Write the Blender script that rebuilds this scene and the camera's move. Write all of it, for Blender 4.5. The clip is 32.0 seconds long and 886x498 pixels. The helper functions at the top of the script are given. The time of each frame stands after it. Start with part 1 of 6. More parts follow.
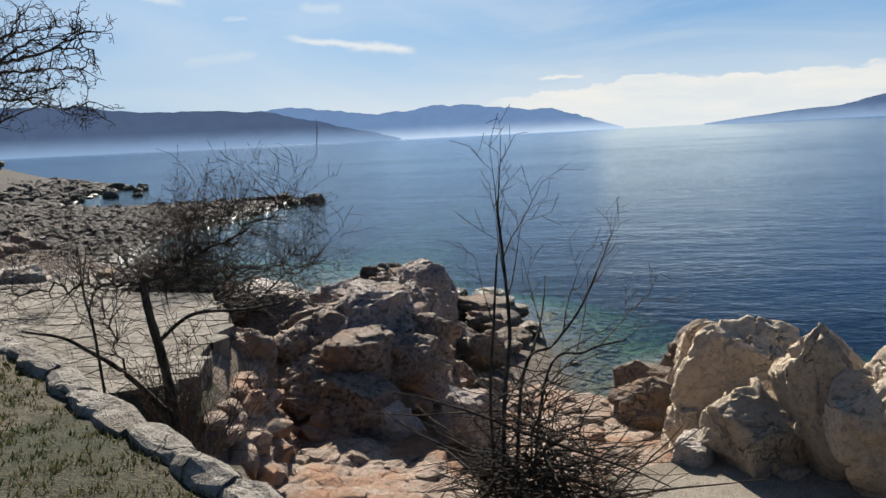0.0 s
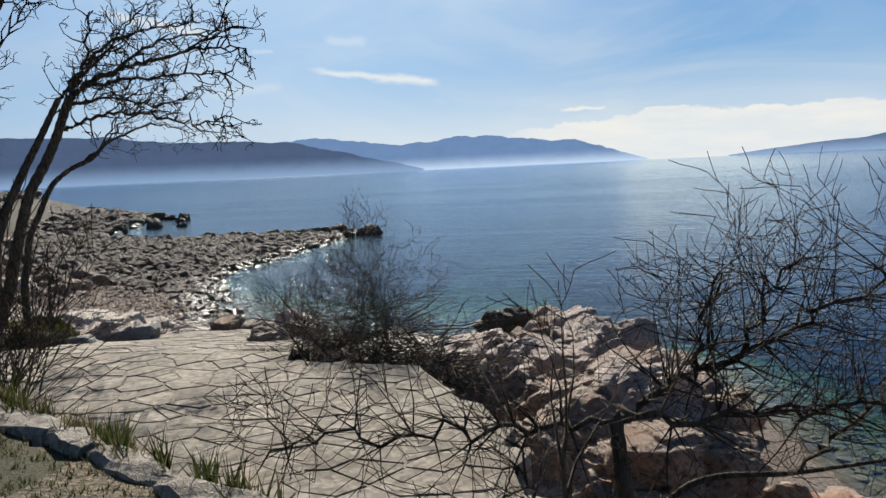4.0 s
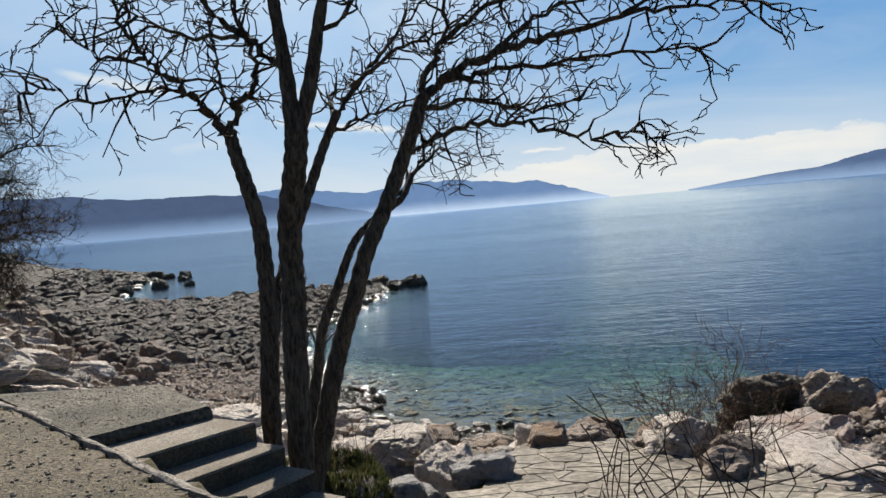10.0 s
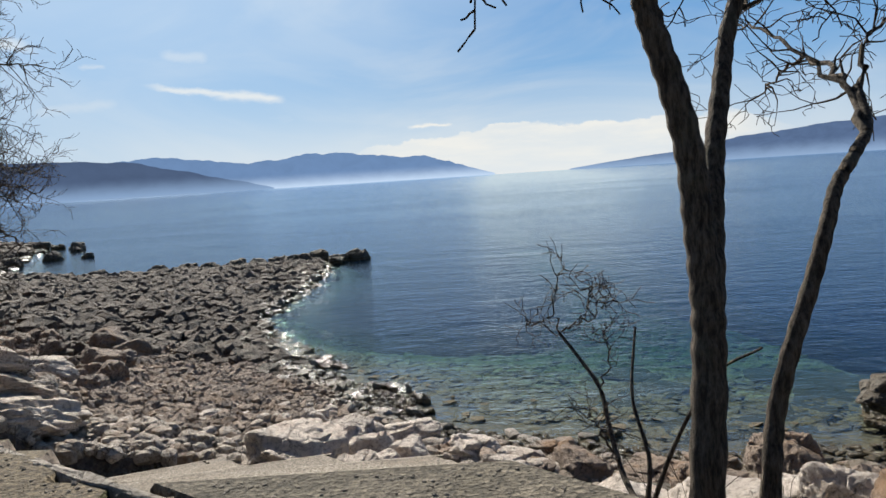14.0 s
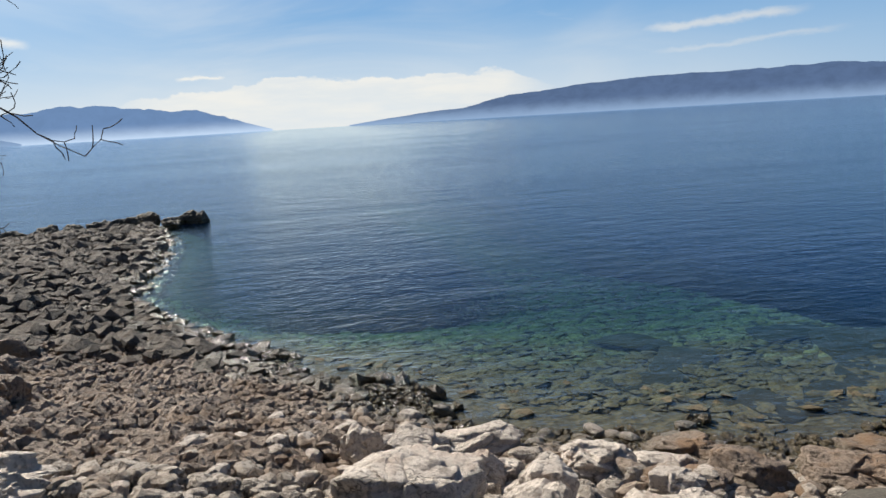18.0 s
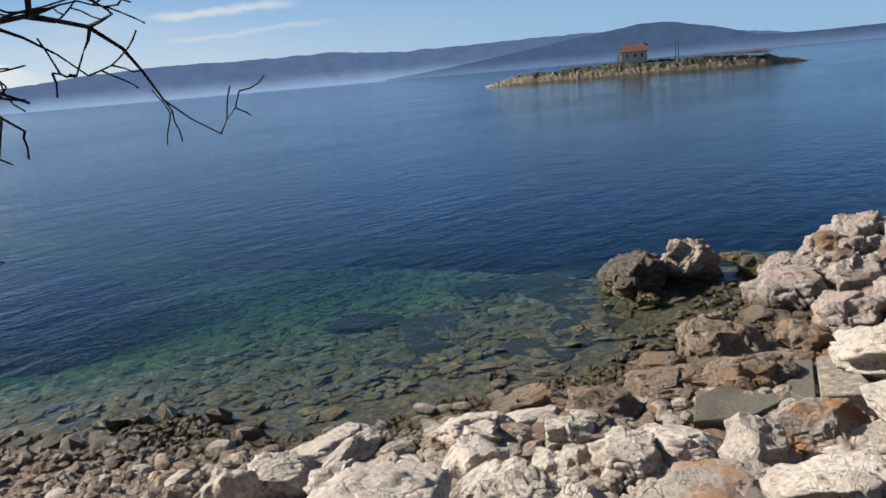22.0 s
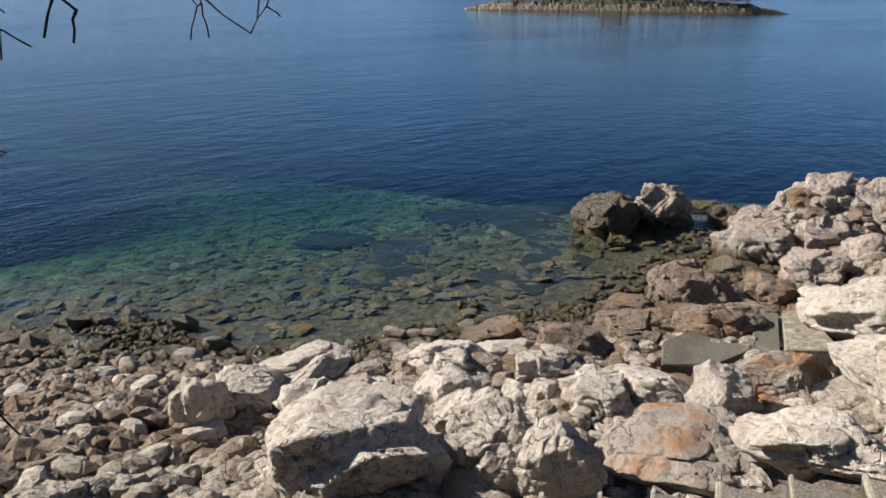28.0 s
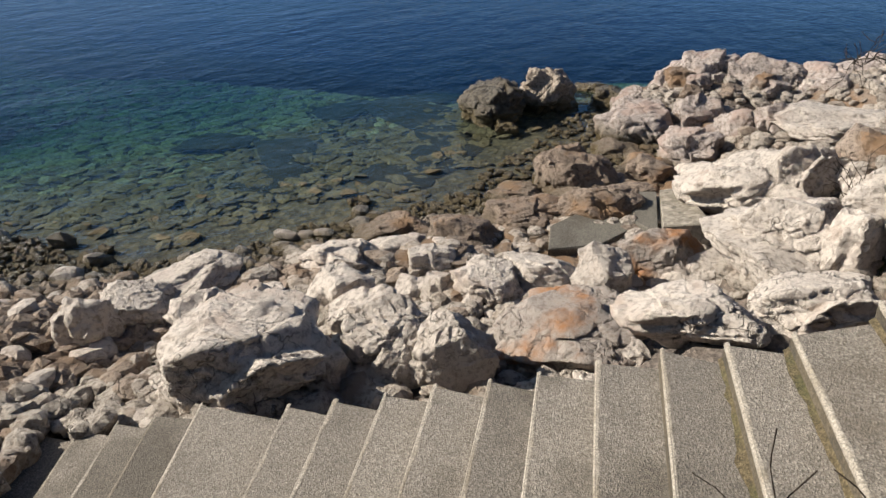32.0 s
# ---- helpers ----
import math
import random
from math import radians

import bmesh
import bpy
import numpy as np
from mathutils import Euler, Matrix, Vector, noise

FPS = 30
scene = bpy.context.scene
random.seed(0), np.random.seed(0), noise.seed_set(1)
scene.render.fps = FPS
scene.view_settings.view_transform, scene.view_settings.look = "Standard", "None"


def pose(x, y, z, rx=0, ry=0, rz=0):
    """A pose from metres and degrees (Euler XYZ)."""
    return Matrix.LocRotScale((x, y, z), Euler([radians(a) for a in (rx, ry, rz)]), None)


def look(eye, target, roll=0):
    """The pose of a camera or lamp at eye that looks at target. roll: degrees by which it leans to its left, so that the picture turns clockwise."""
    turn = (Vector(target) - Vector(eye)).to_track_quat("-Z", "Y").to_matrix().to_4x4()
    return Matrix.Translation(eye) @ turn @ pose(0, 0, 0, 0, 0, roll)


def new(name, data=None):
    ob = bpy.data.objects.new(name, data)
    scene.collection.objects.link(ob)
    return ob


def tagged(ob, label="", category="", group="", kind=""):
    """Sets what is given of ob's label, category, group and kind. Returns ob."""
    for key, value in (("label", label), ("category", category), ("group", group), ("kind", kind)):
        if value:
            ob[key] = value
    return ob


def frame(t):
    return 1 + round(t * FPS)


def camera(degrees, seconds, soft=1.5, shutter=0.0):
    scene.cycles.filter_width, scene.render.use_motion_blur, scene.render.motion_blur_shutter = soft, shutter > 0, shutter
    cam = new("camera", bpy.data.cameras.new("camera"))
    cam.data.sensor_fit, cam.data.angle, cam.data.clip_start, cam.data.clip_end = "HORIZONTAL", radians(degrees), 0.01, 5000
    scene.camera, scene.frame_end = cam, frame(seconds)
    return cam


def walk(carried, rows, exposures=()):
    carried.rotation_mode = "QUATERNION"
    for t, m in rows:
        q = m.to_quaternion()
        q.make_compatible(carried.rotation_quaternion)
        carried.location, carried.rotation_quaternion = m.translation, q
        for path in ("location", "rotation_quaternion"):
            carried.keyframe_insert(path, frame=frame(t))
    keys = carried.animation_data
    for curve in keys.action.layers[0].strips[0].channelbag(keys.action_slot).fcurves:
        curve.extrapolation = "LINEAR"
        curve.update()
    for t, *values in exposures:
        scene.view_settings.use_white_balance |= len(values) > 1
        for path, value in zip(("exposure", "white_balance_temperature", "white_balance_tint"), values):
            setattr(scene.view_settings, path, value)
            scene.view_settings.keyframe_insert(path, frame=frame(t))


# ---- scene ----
cam = camera(59.12, 32.0)
PATH = [  # seconds, x, y, z, azimuth, pitch, roll
    (0.0, 17.320, -6.818, 4.839, -10.54, -8.19, 2.82),
    (0.5, 16.912, -6.565, 4.883, -3.01, -7.92, 3.47),
    (1.0, 16.532, -6.260, 4.894, -0.01, -7.57, 2.75),
    (1.5, 16.038, -5.922, 4.934, -1.84, -7.19, 1.96),
    (2.0, 15.563, -5.656, 4.956, -6.07, -6.66, 2.59),
    (2.5, 15.025, -5.475, 4.963, -7.28, -6.22, 3.52),
    (3.0, 14.512, -4.971, 4.909, -6.87, -6.04, 2.55),
    (3.5, 13.872, -4.470, 4.861, -8.34, -6.00, 1.83),
    (4.0, 13.588, -4.217, 4.866, -12.05, -5.90, 2.66),
    (4.5, 13.311, -4.226, 4.917, -14.81, -7.06, 2.88),
    (6.5, 10.658, -3.142, 5.056, -16.20, -6.33, 4.06),
    (7.0, 10.107, -2.884, 5.095, -15.69, -5.05, 5.77),
    (7.5, 9.621, -2.671, 5.133, -13.93, -3.24, 5.67),
    (8.0, 9.127, -2.383, 5.149, -12.28, -2.25, 5.26),
    (8.5, 8.521, -2.016, 5.158, -10.63, -2.46, 4.59),
    (9.0, 7.935, -1.540, 5.170, -9.55, -1.95, 4.96),
    (9.5, 7.303, -1.158, 5.160, -7.90, -3.44, 4.46),
    (10.0, 6.712, -0.729, 5.145, -9.39, -2.78, 5.00),
    (10.5, 6.076, -0.316, 5.155, -10.24, -3.88, 4.51),
    (11.0, 5.506, 0.141, 5.137, -9.23, -4.27, 3.11),
    (11.5, 4.937, 0.582, 5.134, -6.73, -4.60, 2.33),
    (12.0, 4.355, 1.019, 5.139, -4.79, -4.02, 2.51),
    (12.5, 3.753, 1.389, 5.119, -4.73, -4.45, 2.80),
    (13.0, 3.222, 1.759, 5.141, -4.86, -5.16, 3.49),
    (13.5, 2.695, 2.154, 5.136, -2.71, -5.38, 3.93),
    (14.0, 2.112, 2.634, 5.161, -1.16, -5.27, 3.67),
    (14.5, 1.508, 3.098, 5.168, -1.84, -5.67, 3.40),
    (16.5, -0.864, 5.094, 5.098, 4.85, -10.00, 2.44),
    (17.0, -1.363, 5.577, 5.109, 9.12, -10.21, 2.64),
    (17.5, -1.793, 6.048, 5.144, 13.01, -9.84, 2.97),
    (18.0, -2.241, 6.512, 5.158, 14.65, -9.39, 3.39),
    (18.5, -2.731, 6.959, 5.187, 13.49, -9.06, 4.11),
    (19.0, -3.199, 7.386, 5.184, 11.10, -8.41, 4.32),
    (19.5, -3.692, 7.790, 5.202, 9.20, -8.28, 4.65),
    (20.0, -4.155, 8.240, 5.201, 10.99, -9.22, 5.68),
    (20.5, -4.569, 8.534, 5.214, 19.13, -10.28, 4.82),
    (21.0, -4.918, 8.849, 5.200, 28.36, -11.20, 4.18),
    (21.5, -5.190, 9.122, 5.217, 37.15, -12.28, 5.18),
    (22.0, -5.312, 9.374, 5.227, 48.19, -12.52, 4.98),
    (22.5, -5.333, 9.554, 5.246, 62.63, -13.48, 3.09),
    (23.0, -5.336, 9.588, 5.251, 76.83, -14.49, 1.30),
    (23.5, -5.337, 9.607, 5.246, 80.80, -14.83, 1.64),
    (24.0, -5.301, 9.652, 5.207, 79.82, -14.29, 0.90),
    (24.5, -5.333, 9.582, 5.274, 84.23, -10.81, -0.68),
    (25.0, -5.363, 9.563, 5.289, 82.21, -10.99, -0.36),
    (25.5, -5.430, 9.657, 5.257, 66.37, -16.26, -0.07),
    (26.0, -5.483, 9.641, 5.248, 52.47, -19.22, -0.20),
    (26.5, -5.513, 9.631, 5.254, 44.23, -20.02, -0.46),
    (28.5, -5.385, 9.733, 5.217, 60.32, -15.60, -0.39),
    (29.0, -5.434, 9.525, 5.218, 77.16, -12.11, 0.80),
    (29.5, -5.339, 9.507, 5.271, 83.70, -10.42, 0.17),
    (30.0, -5.323, 9.628, 5.241, 82.70, -10.68, 0.08),
    (30.5, -5.303, 9.657, 5.203, 77.74, -12.32, 0.01),
    (31.0, -5.304, 9.684, 5.194, 67.74, -16.72, 0.01),
    (31.5, -5.298, 9.695, 5.235, 59.89, -22.58, 0.12),
    (32.0, -5.296, 9.662, 5.289, 59.22, -26.13, -0.02),
]
walk(cam, [(t, pose(x, y, z, 90 + p, 0, -a) @ pose(0, 0, 0, 0, 0, -r)) for t, x, y, z, a, p, r in PATH],
     exposures=[(0.0, 0.80), (32.0, 0.80)])

# ---- world, sun ----
SUN_AZ, SUN_EL = -22.0, 33.0
world = bpy.data.worlds.new("world")
scene.world = world
world.use_nodes = True


class Nodes:
    """A short way to write node trees."""

    def __init__(self, tree):
        self.tree = tree
        tree.nodes.clear()

    def add(self, kind, sets=None, **inputs):
        n = self.tree.nodes.new(kind)
        s = sets or {}
        if "operation" in s:
            n.operation = s["operation"]
        if "use_clamp" in s:
            n.use_clamp = s["use_clamp"]
        if "data_type" in s:
            n.data_type, n.blend_type = s["data_type"], s["blend_type"]
        if "interpolation_type" in s:
            n.interpolation_type = s["interpolation_type"]
        if "feature" in s:
            n.feature = s["feature"]
        if "attribute_name" in s:
            n.attribute_name = s["attribute_name"]
        for k, v in inputs.items():
            self.put(n, k.replace("_", " "), v)
        return n

    def put(self, n, key, v):
        s = n.inputs[int(key)] if key.isdigit() else n.inputs[key]
        if isinstance(v, bpy.types.NodeSocket):
            self.tree.links.new(v, s)
        elif isinstance(v, bpy.types.Node):
            self.tree.links.new(v.outputs[0], s)
        else:
            s.default_value = v

    def math(self, op, a, b=0.0, c=None, clamp=False):
        n = self.add("ShaderNodeMath", dict(operation=op, use_clamp=clamp))
        self.put(n, "0", a)
        self.put(n, "1", b)
        if c is not None:
            self.put(n, "2", c)
        return n.outputs[0]

    def ramp(self, fac, *stops):
        n = self.add("ShaderNodeValToRGB")
        self.put(n, "0", fac)
        e = n.color_ramp.elements
        while len(e) < len(stops):
            e.new(0.5)
        for el, (p, c) in zip(e, stops):
            el.position = p
            el.color = (*c, 1.0) if not isinstance(c, (int, float)) else (c, c, c, 1.0)
        return n.outputs[0]

    def mix(self, fac, a, b, kind="MIX"):
        n = self.add("ShaderNodeMix", dict(data_type="RGBA", blend_type=kind))
        self.put(n, "0", fac)
        for key, v in ((6, a), (7, b)):
            if isinstance(v, tuple):
                v = (*v, 1.0)
            self.put(n, str(key), v)
        return n.outputs[2]

    def range(self, v, a, b, c=0.0, d=1.0, smooth=True):
        n = self.add("ShaderNodeMapRange", dict(interpolation_type="SMOOTHSTEP" if smooth else "LINEAR"))
        for k, x in enumerate((v, a, b, c, d)):
            self.put(n, str(k), x)
        return n.outputs[0]

    def noise(self, vec, scale, detail=4.0, rough=0.55, stretch=None, distort=0.0):
        if stretch:
            m = self.add("ShaderNodeMapping")
            self.put(m, "Vector", vec)
            m.inputs["Scale"].default_value = stretch
            vec = m.outputs[0]
        n = self.add("ShaderNodeTexNoise")
        self.put(n, "Vector", vec)
        n.inputs["Scale"].default_value, n.inputs["Detail"].default_value = scale, detail
        n.inputs["Roughness"].default_value, n.inputs["Distortion"].default_value = rough, distort
        return n.outputs[0]


def build_sky():
    w = Nodes(world.node_tree)
    sky = w.add("ShaderNodeTexSky")
    sky.sky_type, sky.sun_disc = "NISHITA", False
    sky.sun_elevation, sky.sun_rotation = radians(SUN_EL), radians(SUN_AZ)
    sky.air_density, sky.dust_density, sky.ozone_density = 1.0, 0.3, 3.0
    way = w.add("ShaderNodeTexCoord").outputs["Generated"]
    sep = w.add("ShaderNodeSeparateXYZ", Vector=way)
    el = w.math("MULTIPLY", w.math("ARCSINE", sep.outputs[2]), 57.29578)
    azi = w.math("MULTIPLY", w.math("ARCTAN2", sep.outputs[0], sep.outputs[1]), 57.29578)
    flat = w.add("ShaderNodeCombineXYZ", X=w.math("MULTIPLY", azi, 0.1), Y=w.math("MULTIPLY", el, 0.1), Z=0.0).outputs[0]
    # low cloud bank over the strait
    lump = w.noise(flat, 4.5, 7.0, 0.62, (1.0, 2.0, 1.0))
    top = w.ramp(w.math("DIVIDE", w.math("ADD", azi, 10.0), 40.0), (0.0, 0.20), (0.10, 0.52), (0.25, 0.60), (0.38, 0.78), (0.44, 0.66),
                 (0.76, 0.67), (0.85, 0.3))
    top = w.math("MULTIPLY", top, 5.0)
    edge = w.math("ADD", w.math("SUBTRACT", top, el), w.math("MULTIPLY", w.math("SUBTRACT", lump, 0.5), 1.5))
    bank = w.math("MULTIPLY", w.range(edge, 0.0, 0.22), w.range(azi, -9.5, -4.0))
    bank = w.math("MULTIPLY", bank, w.range(azi, 25.0, 19.0))
    bank = w.math("MULTIPLY", bank, w.math("ADD", w.range(edge, 3.0, 0.2, 0.25, 0.6), w.range(w.noise(flat, 2.4, 6.0, 0.6, (0.5, 3.0, 1.0)), 0.35, 0.65, 0.0, 0.4)))
    # thin streaks higher up
    wisp = w.noise(flat, 2.6, 7.0, 0.62, (0.55, 2.6, 1.0), 0.6)
    wisps = w.math("MULTIPLY", w.range(wisp, 0.57, 0.78), w.range(el, 1.5, 5.5))
    veil = w.math("MULTIPLY", w.range(w.noise(flat, 0.9, 5.0, 0.55, (0.5, 1.6, 1.0), 1.0), 0.35, 0.75), w.range(azi, 48.0, 15.0, 0.0, 0.40))

    def streak(a0, e0, slope, half, thick):
        da = w.math("SUBTRACT", azi, a0)
        de = w.math("SUBTRACT", w.math("SUBTRACT", el, e0), w.math("MULTIPLY", da, slope))
        de = w.math("ADD", de, w.math("MULTIPLY", w.math("SUBTRACT", lump, 0.5), 0.9))
        return w.math("MULTIPLY", w.range(w.math("ABSOLUTE", de), thick, 0.0), w.range(w.math("ABSOLUTE", da), half, half * 0.5))
    s1 = w.math("MAXIMUM", streak(-16.6, 6.75, -0.15, 5.2, 0.34), streak(-14.2, 6.4, -0.10, 2.8, 0.55))
    s6 = w.math("MULTIPLY", w.math("MAXIMUM", streak(-18.3, 9.2, -0.05, 1.9, 0.6), w.math("MAXIMUM", streak(-24.2, 8.6, -0.1, 1.0, 0.25), streak(-25.5, 6.0, 0.1, 3.5, 0.8))), 0.5)
    s2 = streak(34.5, 5.5, 0.045, 6.0, 0.40)
    s3 = streak(36.0, 4.0, 0.06, 7.0, 0.30)
    s4 = streak(-1.5, 3.75, -0.01, 2.0, 0.22)
    s5 = streak(-31.0, 10.4, -0.2, 4.2, 0.55)
    total = bank
    for s in (w.math("MULTIPLY", wisps, 0.16), s1, w.math("MULTIPLY", s2, 0.7), w.math("MULTIPLY", s3, 0.4), s4, s5, s6, veil):
        total = w.math("MAXIMUM", total, s)
    near = w.math("ABSOLUTE", w.math("SUBTRACT", azi, 3.0))
    glow = w.range(near, 75.0, 8.0)
    white = w.mix(glow, (9.5, 10.6, 12.0), (18.5, 18.0, 16.6))
    clean = w.mix(1.0, sky.outputs[0], (0.50, 0.86, 1.12), "MULTIPLY")
    high = w.mix(w.range(near, 35.0, 75.0), (2.5, 7.2, 14.8), (0.9, 3.8, 9.8))
    blue = w.mix(w.range(el, 0.0, 17.0), (7.0, 11.4, 17.0), high)
    blue = w.mix(w.range(el, 20.0, 42.0), blue, (0.32, 1.05, 3.2))
    clean = w.mix(0.75, clean, blue)
    haze = w.math("MULTIPLY", w.range(el, 8.0, -0.5), w.range(near, 80.0, 0.0, 0.15, 0.85))
    col = w.mix(haze, clean, w.mix(glow, (6.5, 9.8, 14.0), (16.0, 16.8, 17.2)))
    col = w.mix(w.math("MULTIPLY", total, 0.88), col, white)
    away = w.range(w.math("COSINE", w.math("MULTIPLY", w.math("SUBTRACT", azi, SUN_AZ), 0.0174533)), -0.55, -1.0, 1.0, 0.6)
    col = w.mix(1.0, col, w.add("ShaderNodeCombineXYZ", X=away, Y=away, Z=away).outputs[0], "MULTIPLY")
    toward = w.add("ShaderNodeVectorMath", dict(operation="DOT_PRODUCT"))
    w.put(toward, "0", way)
    se, sa = radians(SUN_EL), radians(SUN_AZ)
    toward.inputs[1].default_value = (math.cos(se) * math.sin(sa), math.cos(se) * math.cos(sa), math.sin(se))
    col = w.mix(w.range(toward.outputs["Value"], 0.80, 1.0, 0.0, 0.75), col, (13.0, 16.0, 19.0))
    bg = w.add("ShaderNodeBackground", Color=col, Strength=0.0288)
    out = w.add("ShaderNodeOutputWorld")
    w.put(out, "Surface", bg)


build_sky()
sun = new("sun", bpy.data.lights.new("sun", "SUN"))
sun.data.energy, sun.data.angle, sun.data.color = 5.0, radians(0.6), (1.0, 0.94, 0.85)
sun.matrix_world = look((0, 0, 50), (-math.sin(radians(SUN_AZ)) * 50, -math.cos(radians(SUN_AZ)) * 50, 50 - 50 * math.tan(radians(SUN_EL))))


# ---- materials ----
def material(name):
    m = bpy.data.materials.new(name)
    m.use_nodes = True
    return m, Nodes(m.node_tree)


def finish(n, color, rough=0.85, bump=None, strength=0.5, dist=0.02, metal=0.0, spec=0.4):
    b = n.add("ShaderNodeBsdfPrincipled")
    n.put(b, "Base Color", color if not isinstance(color, tuple) else (*color, 1.0))
    n.put(b, "Roughness", rough)
    n.put(b, "Metallic", metal)
    n.put(b, "Specular IOR Level", spec)
    if bump is not None:
        k = n.add("ShaderNodeBump", Height=bump, Strength=strength, Distance=dist)
        n.put(b, "Normal", k)
    n.put(n.add("ShaderNodeOutputMaterial"), "Surface", b)


def rock_material(name, light, dark, stain, stain_at=0.62, wet=True, tide=0.34, pitted=1.0):
    m, n = material(name)
    pos = n.add("ShaderNodeNewGeometry").outputs["Position"]
    rnd = n.add("ShaderNodeObjectInfo").outputs["Random"]
    isl = n.add("ShaderNodeNewGeometry").outputs["Random Per Island"]
    big = n.noise(pos, 1.3, 5.0, 0.6)
    fine = n.noise(pos, 14.0, 6.0, 0.65)
    grain = n.noise(pos, 90.0, 3.0, 0.6)
    crack = n.add("ShaderNodeTexVoronoi", dict(feature="DISTANCE_TO_EDGE"))
    n.put(crack, "Vector", n.add("ShaderNodeVectorMath", dict(operation="ADD"), **{"0": pos, "1": n.add("ShaderNodeTexNoise", Vector=pos, Scale=3.0, Detail=3.0).outputs[1]}).outputs[0])
    crack.inputs["Scale"].default_value = 1.7
    cr = n.range(n.math("ADD", crack.outputs[0], n.math("MULTIPLY", n.range(big, 0.40, 0.60), 0.05)), 0.0, 0.03)
    pits = n.noise(pos, 42.0, 4.0, 0.7)
    wear = n.noise(pos, 4.0, 5.0, 0.6)
    col = n.mix(n.range(fine, 0.34, 0.55), dark, light)
    col = n.mix(n.range(wear, 0.56, 0.72, 0.0, 0.4), col, tuple(0.5 * (c + e) * 0.9 for c, e in zip(dark, light)))
    col = n.mix(n.range(pits, 0.40, 0.30, 0.0, pitted), col, tuple(c * 0.7 for c in dark))
    col = n.mix(n.range(big, stain_at - 0.05, stain_at + 0.14), col, stain)
    tone = n.math("ADD", n.math("MULTIPLY", n.math("ADD", rnd, isl), 0.20), 0.78)
    hsv = n.add("ShaderNodeHueSaturation", Color=col, Value=tone)
    col = n.mix(n.math("MULTIPLY", n.math("SUBTRACT", 1.0, cr), 0.65), hsv.outputs[0], tuple(c * 0.35 for c in dark))
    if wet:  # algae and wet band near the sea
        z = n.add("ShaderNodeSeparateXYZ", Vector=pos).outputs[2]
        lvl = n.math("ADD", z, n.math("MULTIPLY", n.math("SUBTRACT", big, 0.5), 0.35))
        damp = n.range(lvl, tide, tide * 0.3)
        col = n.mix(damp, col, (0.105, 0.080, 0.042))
    h = n.math("ADD", n.math("MULTIPLY", fine, 0.7), n.math("ADD", n.math("MULTIPLY", n.math("ADD", grain, pits), 0.32), n.math("MULTIPLY", cr, 0.5)))
    finish(n, col, n.math("SUBTRACT", 0.82, n.math("MULTIPLY", damp, 0.57)) if wet else 0.82, h, 0.95, 0.085, spec=0.3)
    return m


ROCK_PALE = rock_material("rock_pale", (0.60, 0.525, 0.45), (0.36, 0.302, 0.25), (0.47, 0.37, 0.30), 0.58, pitted=0.7)
ROCK_PINK = rock_material("rock_pink", (0.44, 0.372, 0.325), (0.20, 0.160, 0.136), (0.375, 0.278, 0.228), 0.53, tide=0.6)
ROCK_BROWN = rock_material("rock_brown", (0.274, 0.209, 0.158), (0.130, 0.097, 0.072), (0.259, 0.158, 0.086), 0.52, tide=0.55)
ROCK_DARK = rock_material("rock_dark", (0.144, 0.122, 0.094), (0.050, 0.043, 0.035), (0.115, 0.086, 0.050), 0.55, tide=0.5)
SHORE_STONE = rock_material("shore_stone", (0.47, 0.405, 0.335), (0.19, 0.155, 0.123), (0.30, 0.225, 0.165), 0.56)
SPIT_STONE = rock_material("spit_stone", (0.135, 0.108, 0.083), (0.056, 0.043, 0.031), (0.10, 0.070, 0.046), 0.52)
PEBBLE = rock_material("pebble", (0.37, 0.290, 0.224), (0.150, 0.110, 0.078), (0.22, 0.148, 0.094), 0.52)


def ground_material(name, a, b, c, scale=30.0, rough=0.95, bump=0.6, dist=0.02, big=0.6, vary=0.0):
    m, n = material(name)
    pos = n.add("ShaderNodeNewGeometry").outputs["Position"]
    f1, f2, f3 = n.noise(pos, scale, 5.0, 0.7), n.noise(pos, big, 5.0, 0.6), n.noise(pos, scale * 4, 3.0, 0.6)
    v = n.add("ShaderNodeTexVoronoi", Vector=pos, Scale=scale * 1.6)
    col = n.mix(n.range(f1, 0.3, 0.7), a, b)
    col = n.mix(n.range(f2, 0.45, 0.65), col, c)
    hsv = n.add("ShaderNodeHueSaturation", Color=col, Value=n.math("ADD", n.math("MULTIPLY", v.outputs[1], 0.85), 0.52))
    h = n.math("ADD", n.math("MULTIPLY", f1, 0.6), n.math("ADD", n.math("MULTIPLY", v.outputs[0], 0.5), n.math("MULTIPLY", f3, 0.2)))
    if vary:  # cast pieces differ a little from one another
        chance = n.add("ShaderNodeObjectInfo").outputs["Random"]
        hsv = n.add("ShaderNodeHueSaturation", Color=hsv.outputs[0], Value=n.range(chance, 0.0, 1.0, 1.0 - vary, 1.0 + vary))
    finish(n, hsv.outputs[0], rough, h, bump, dist)
    return m


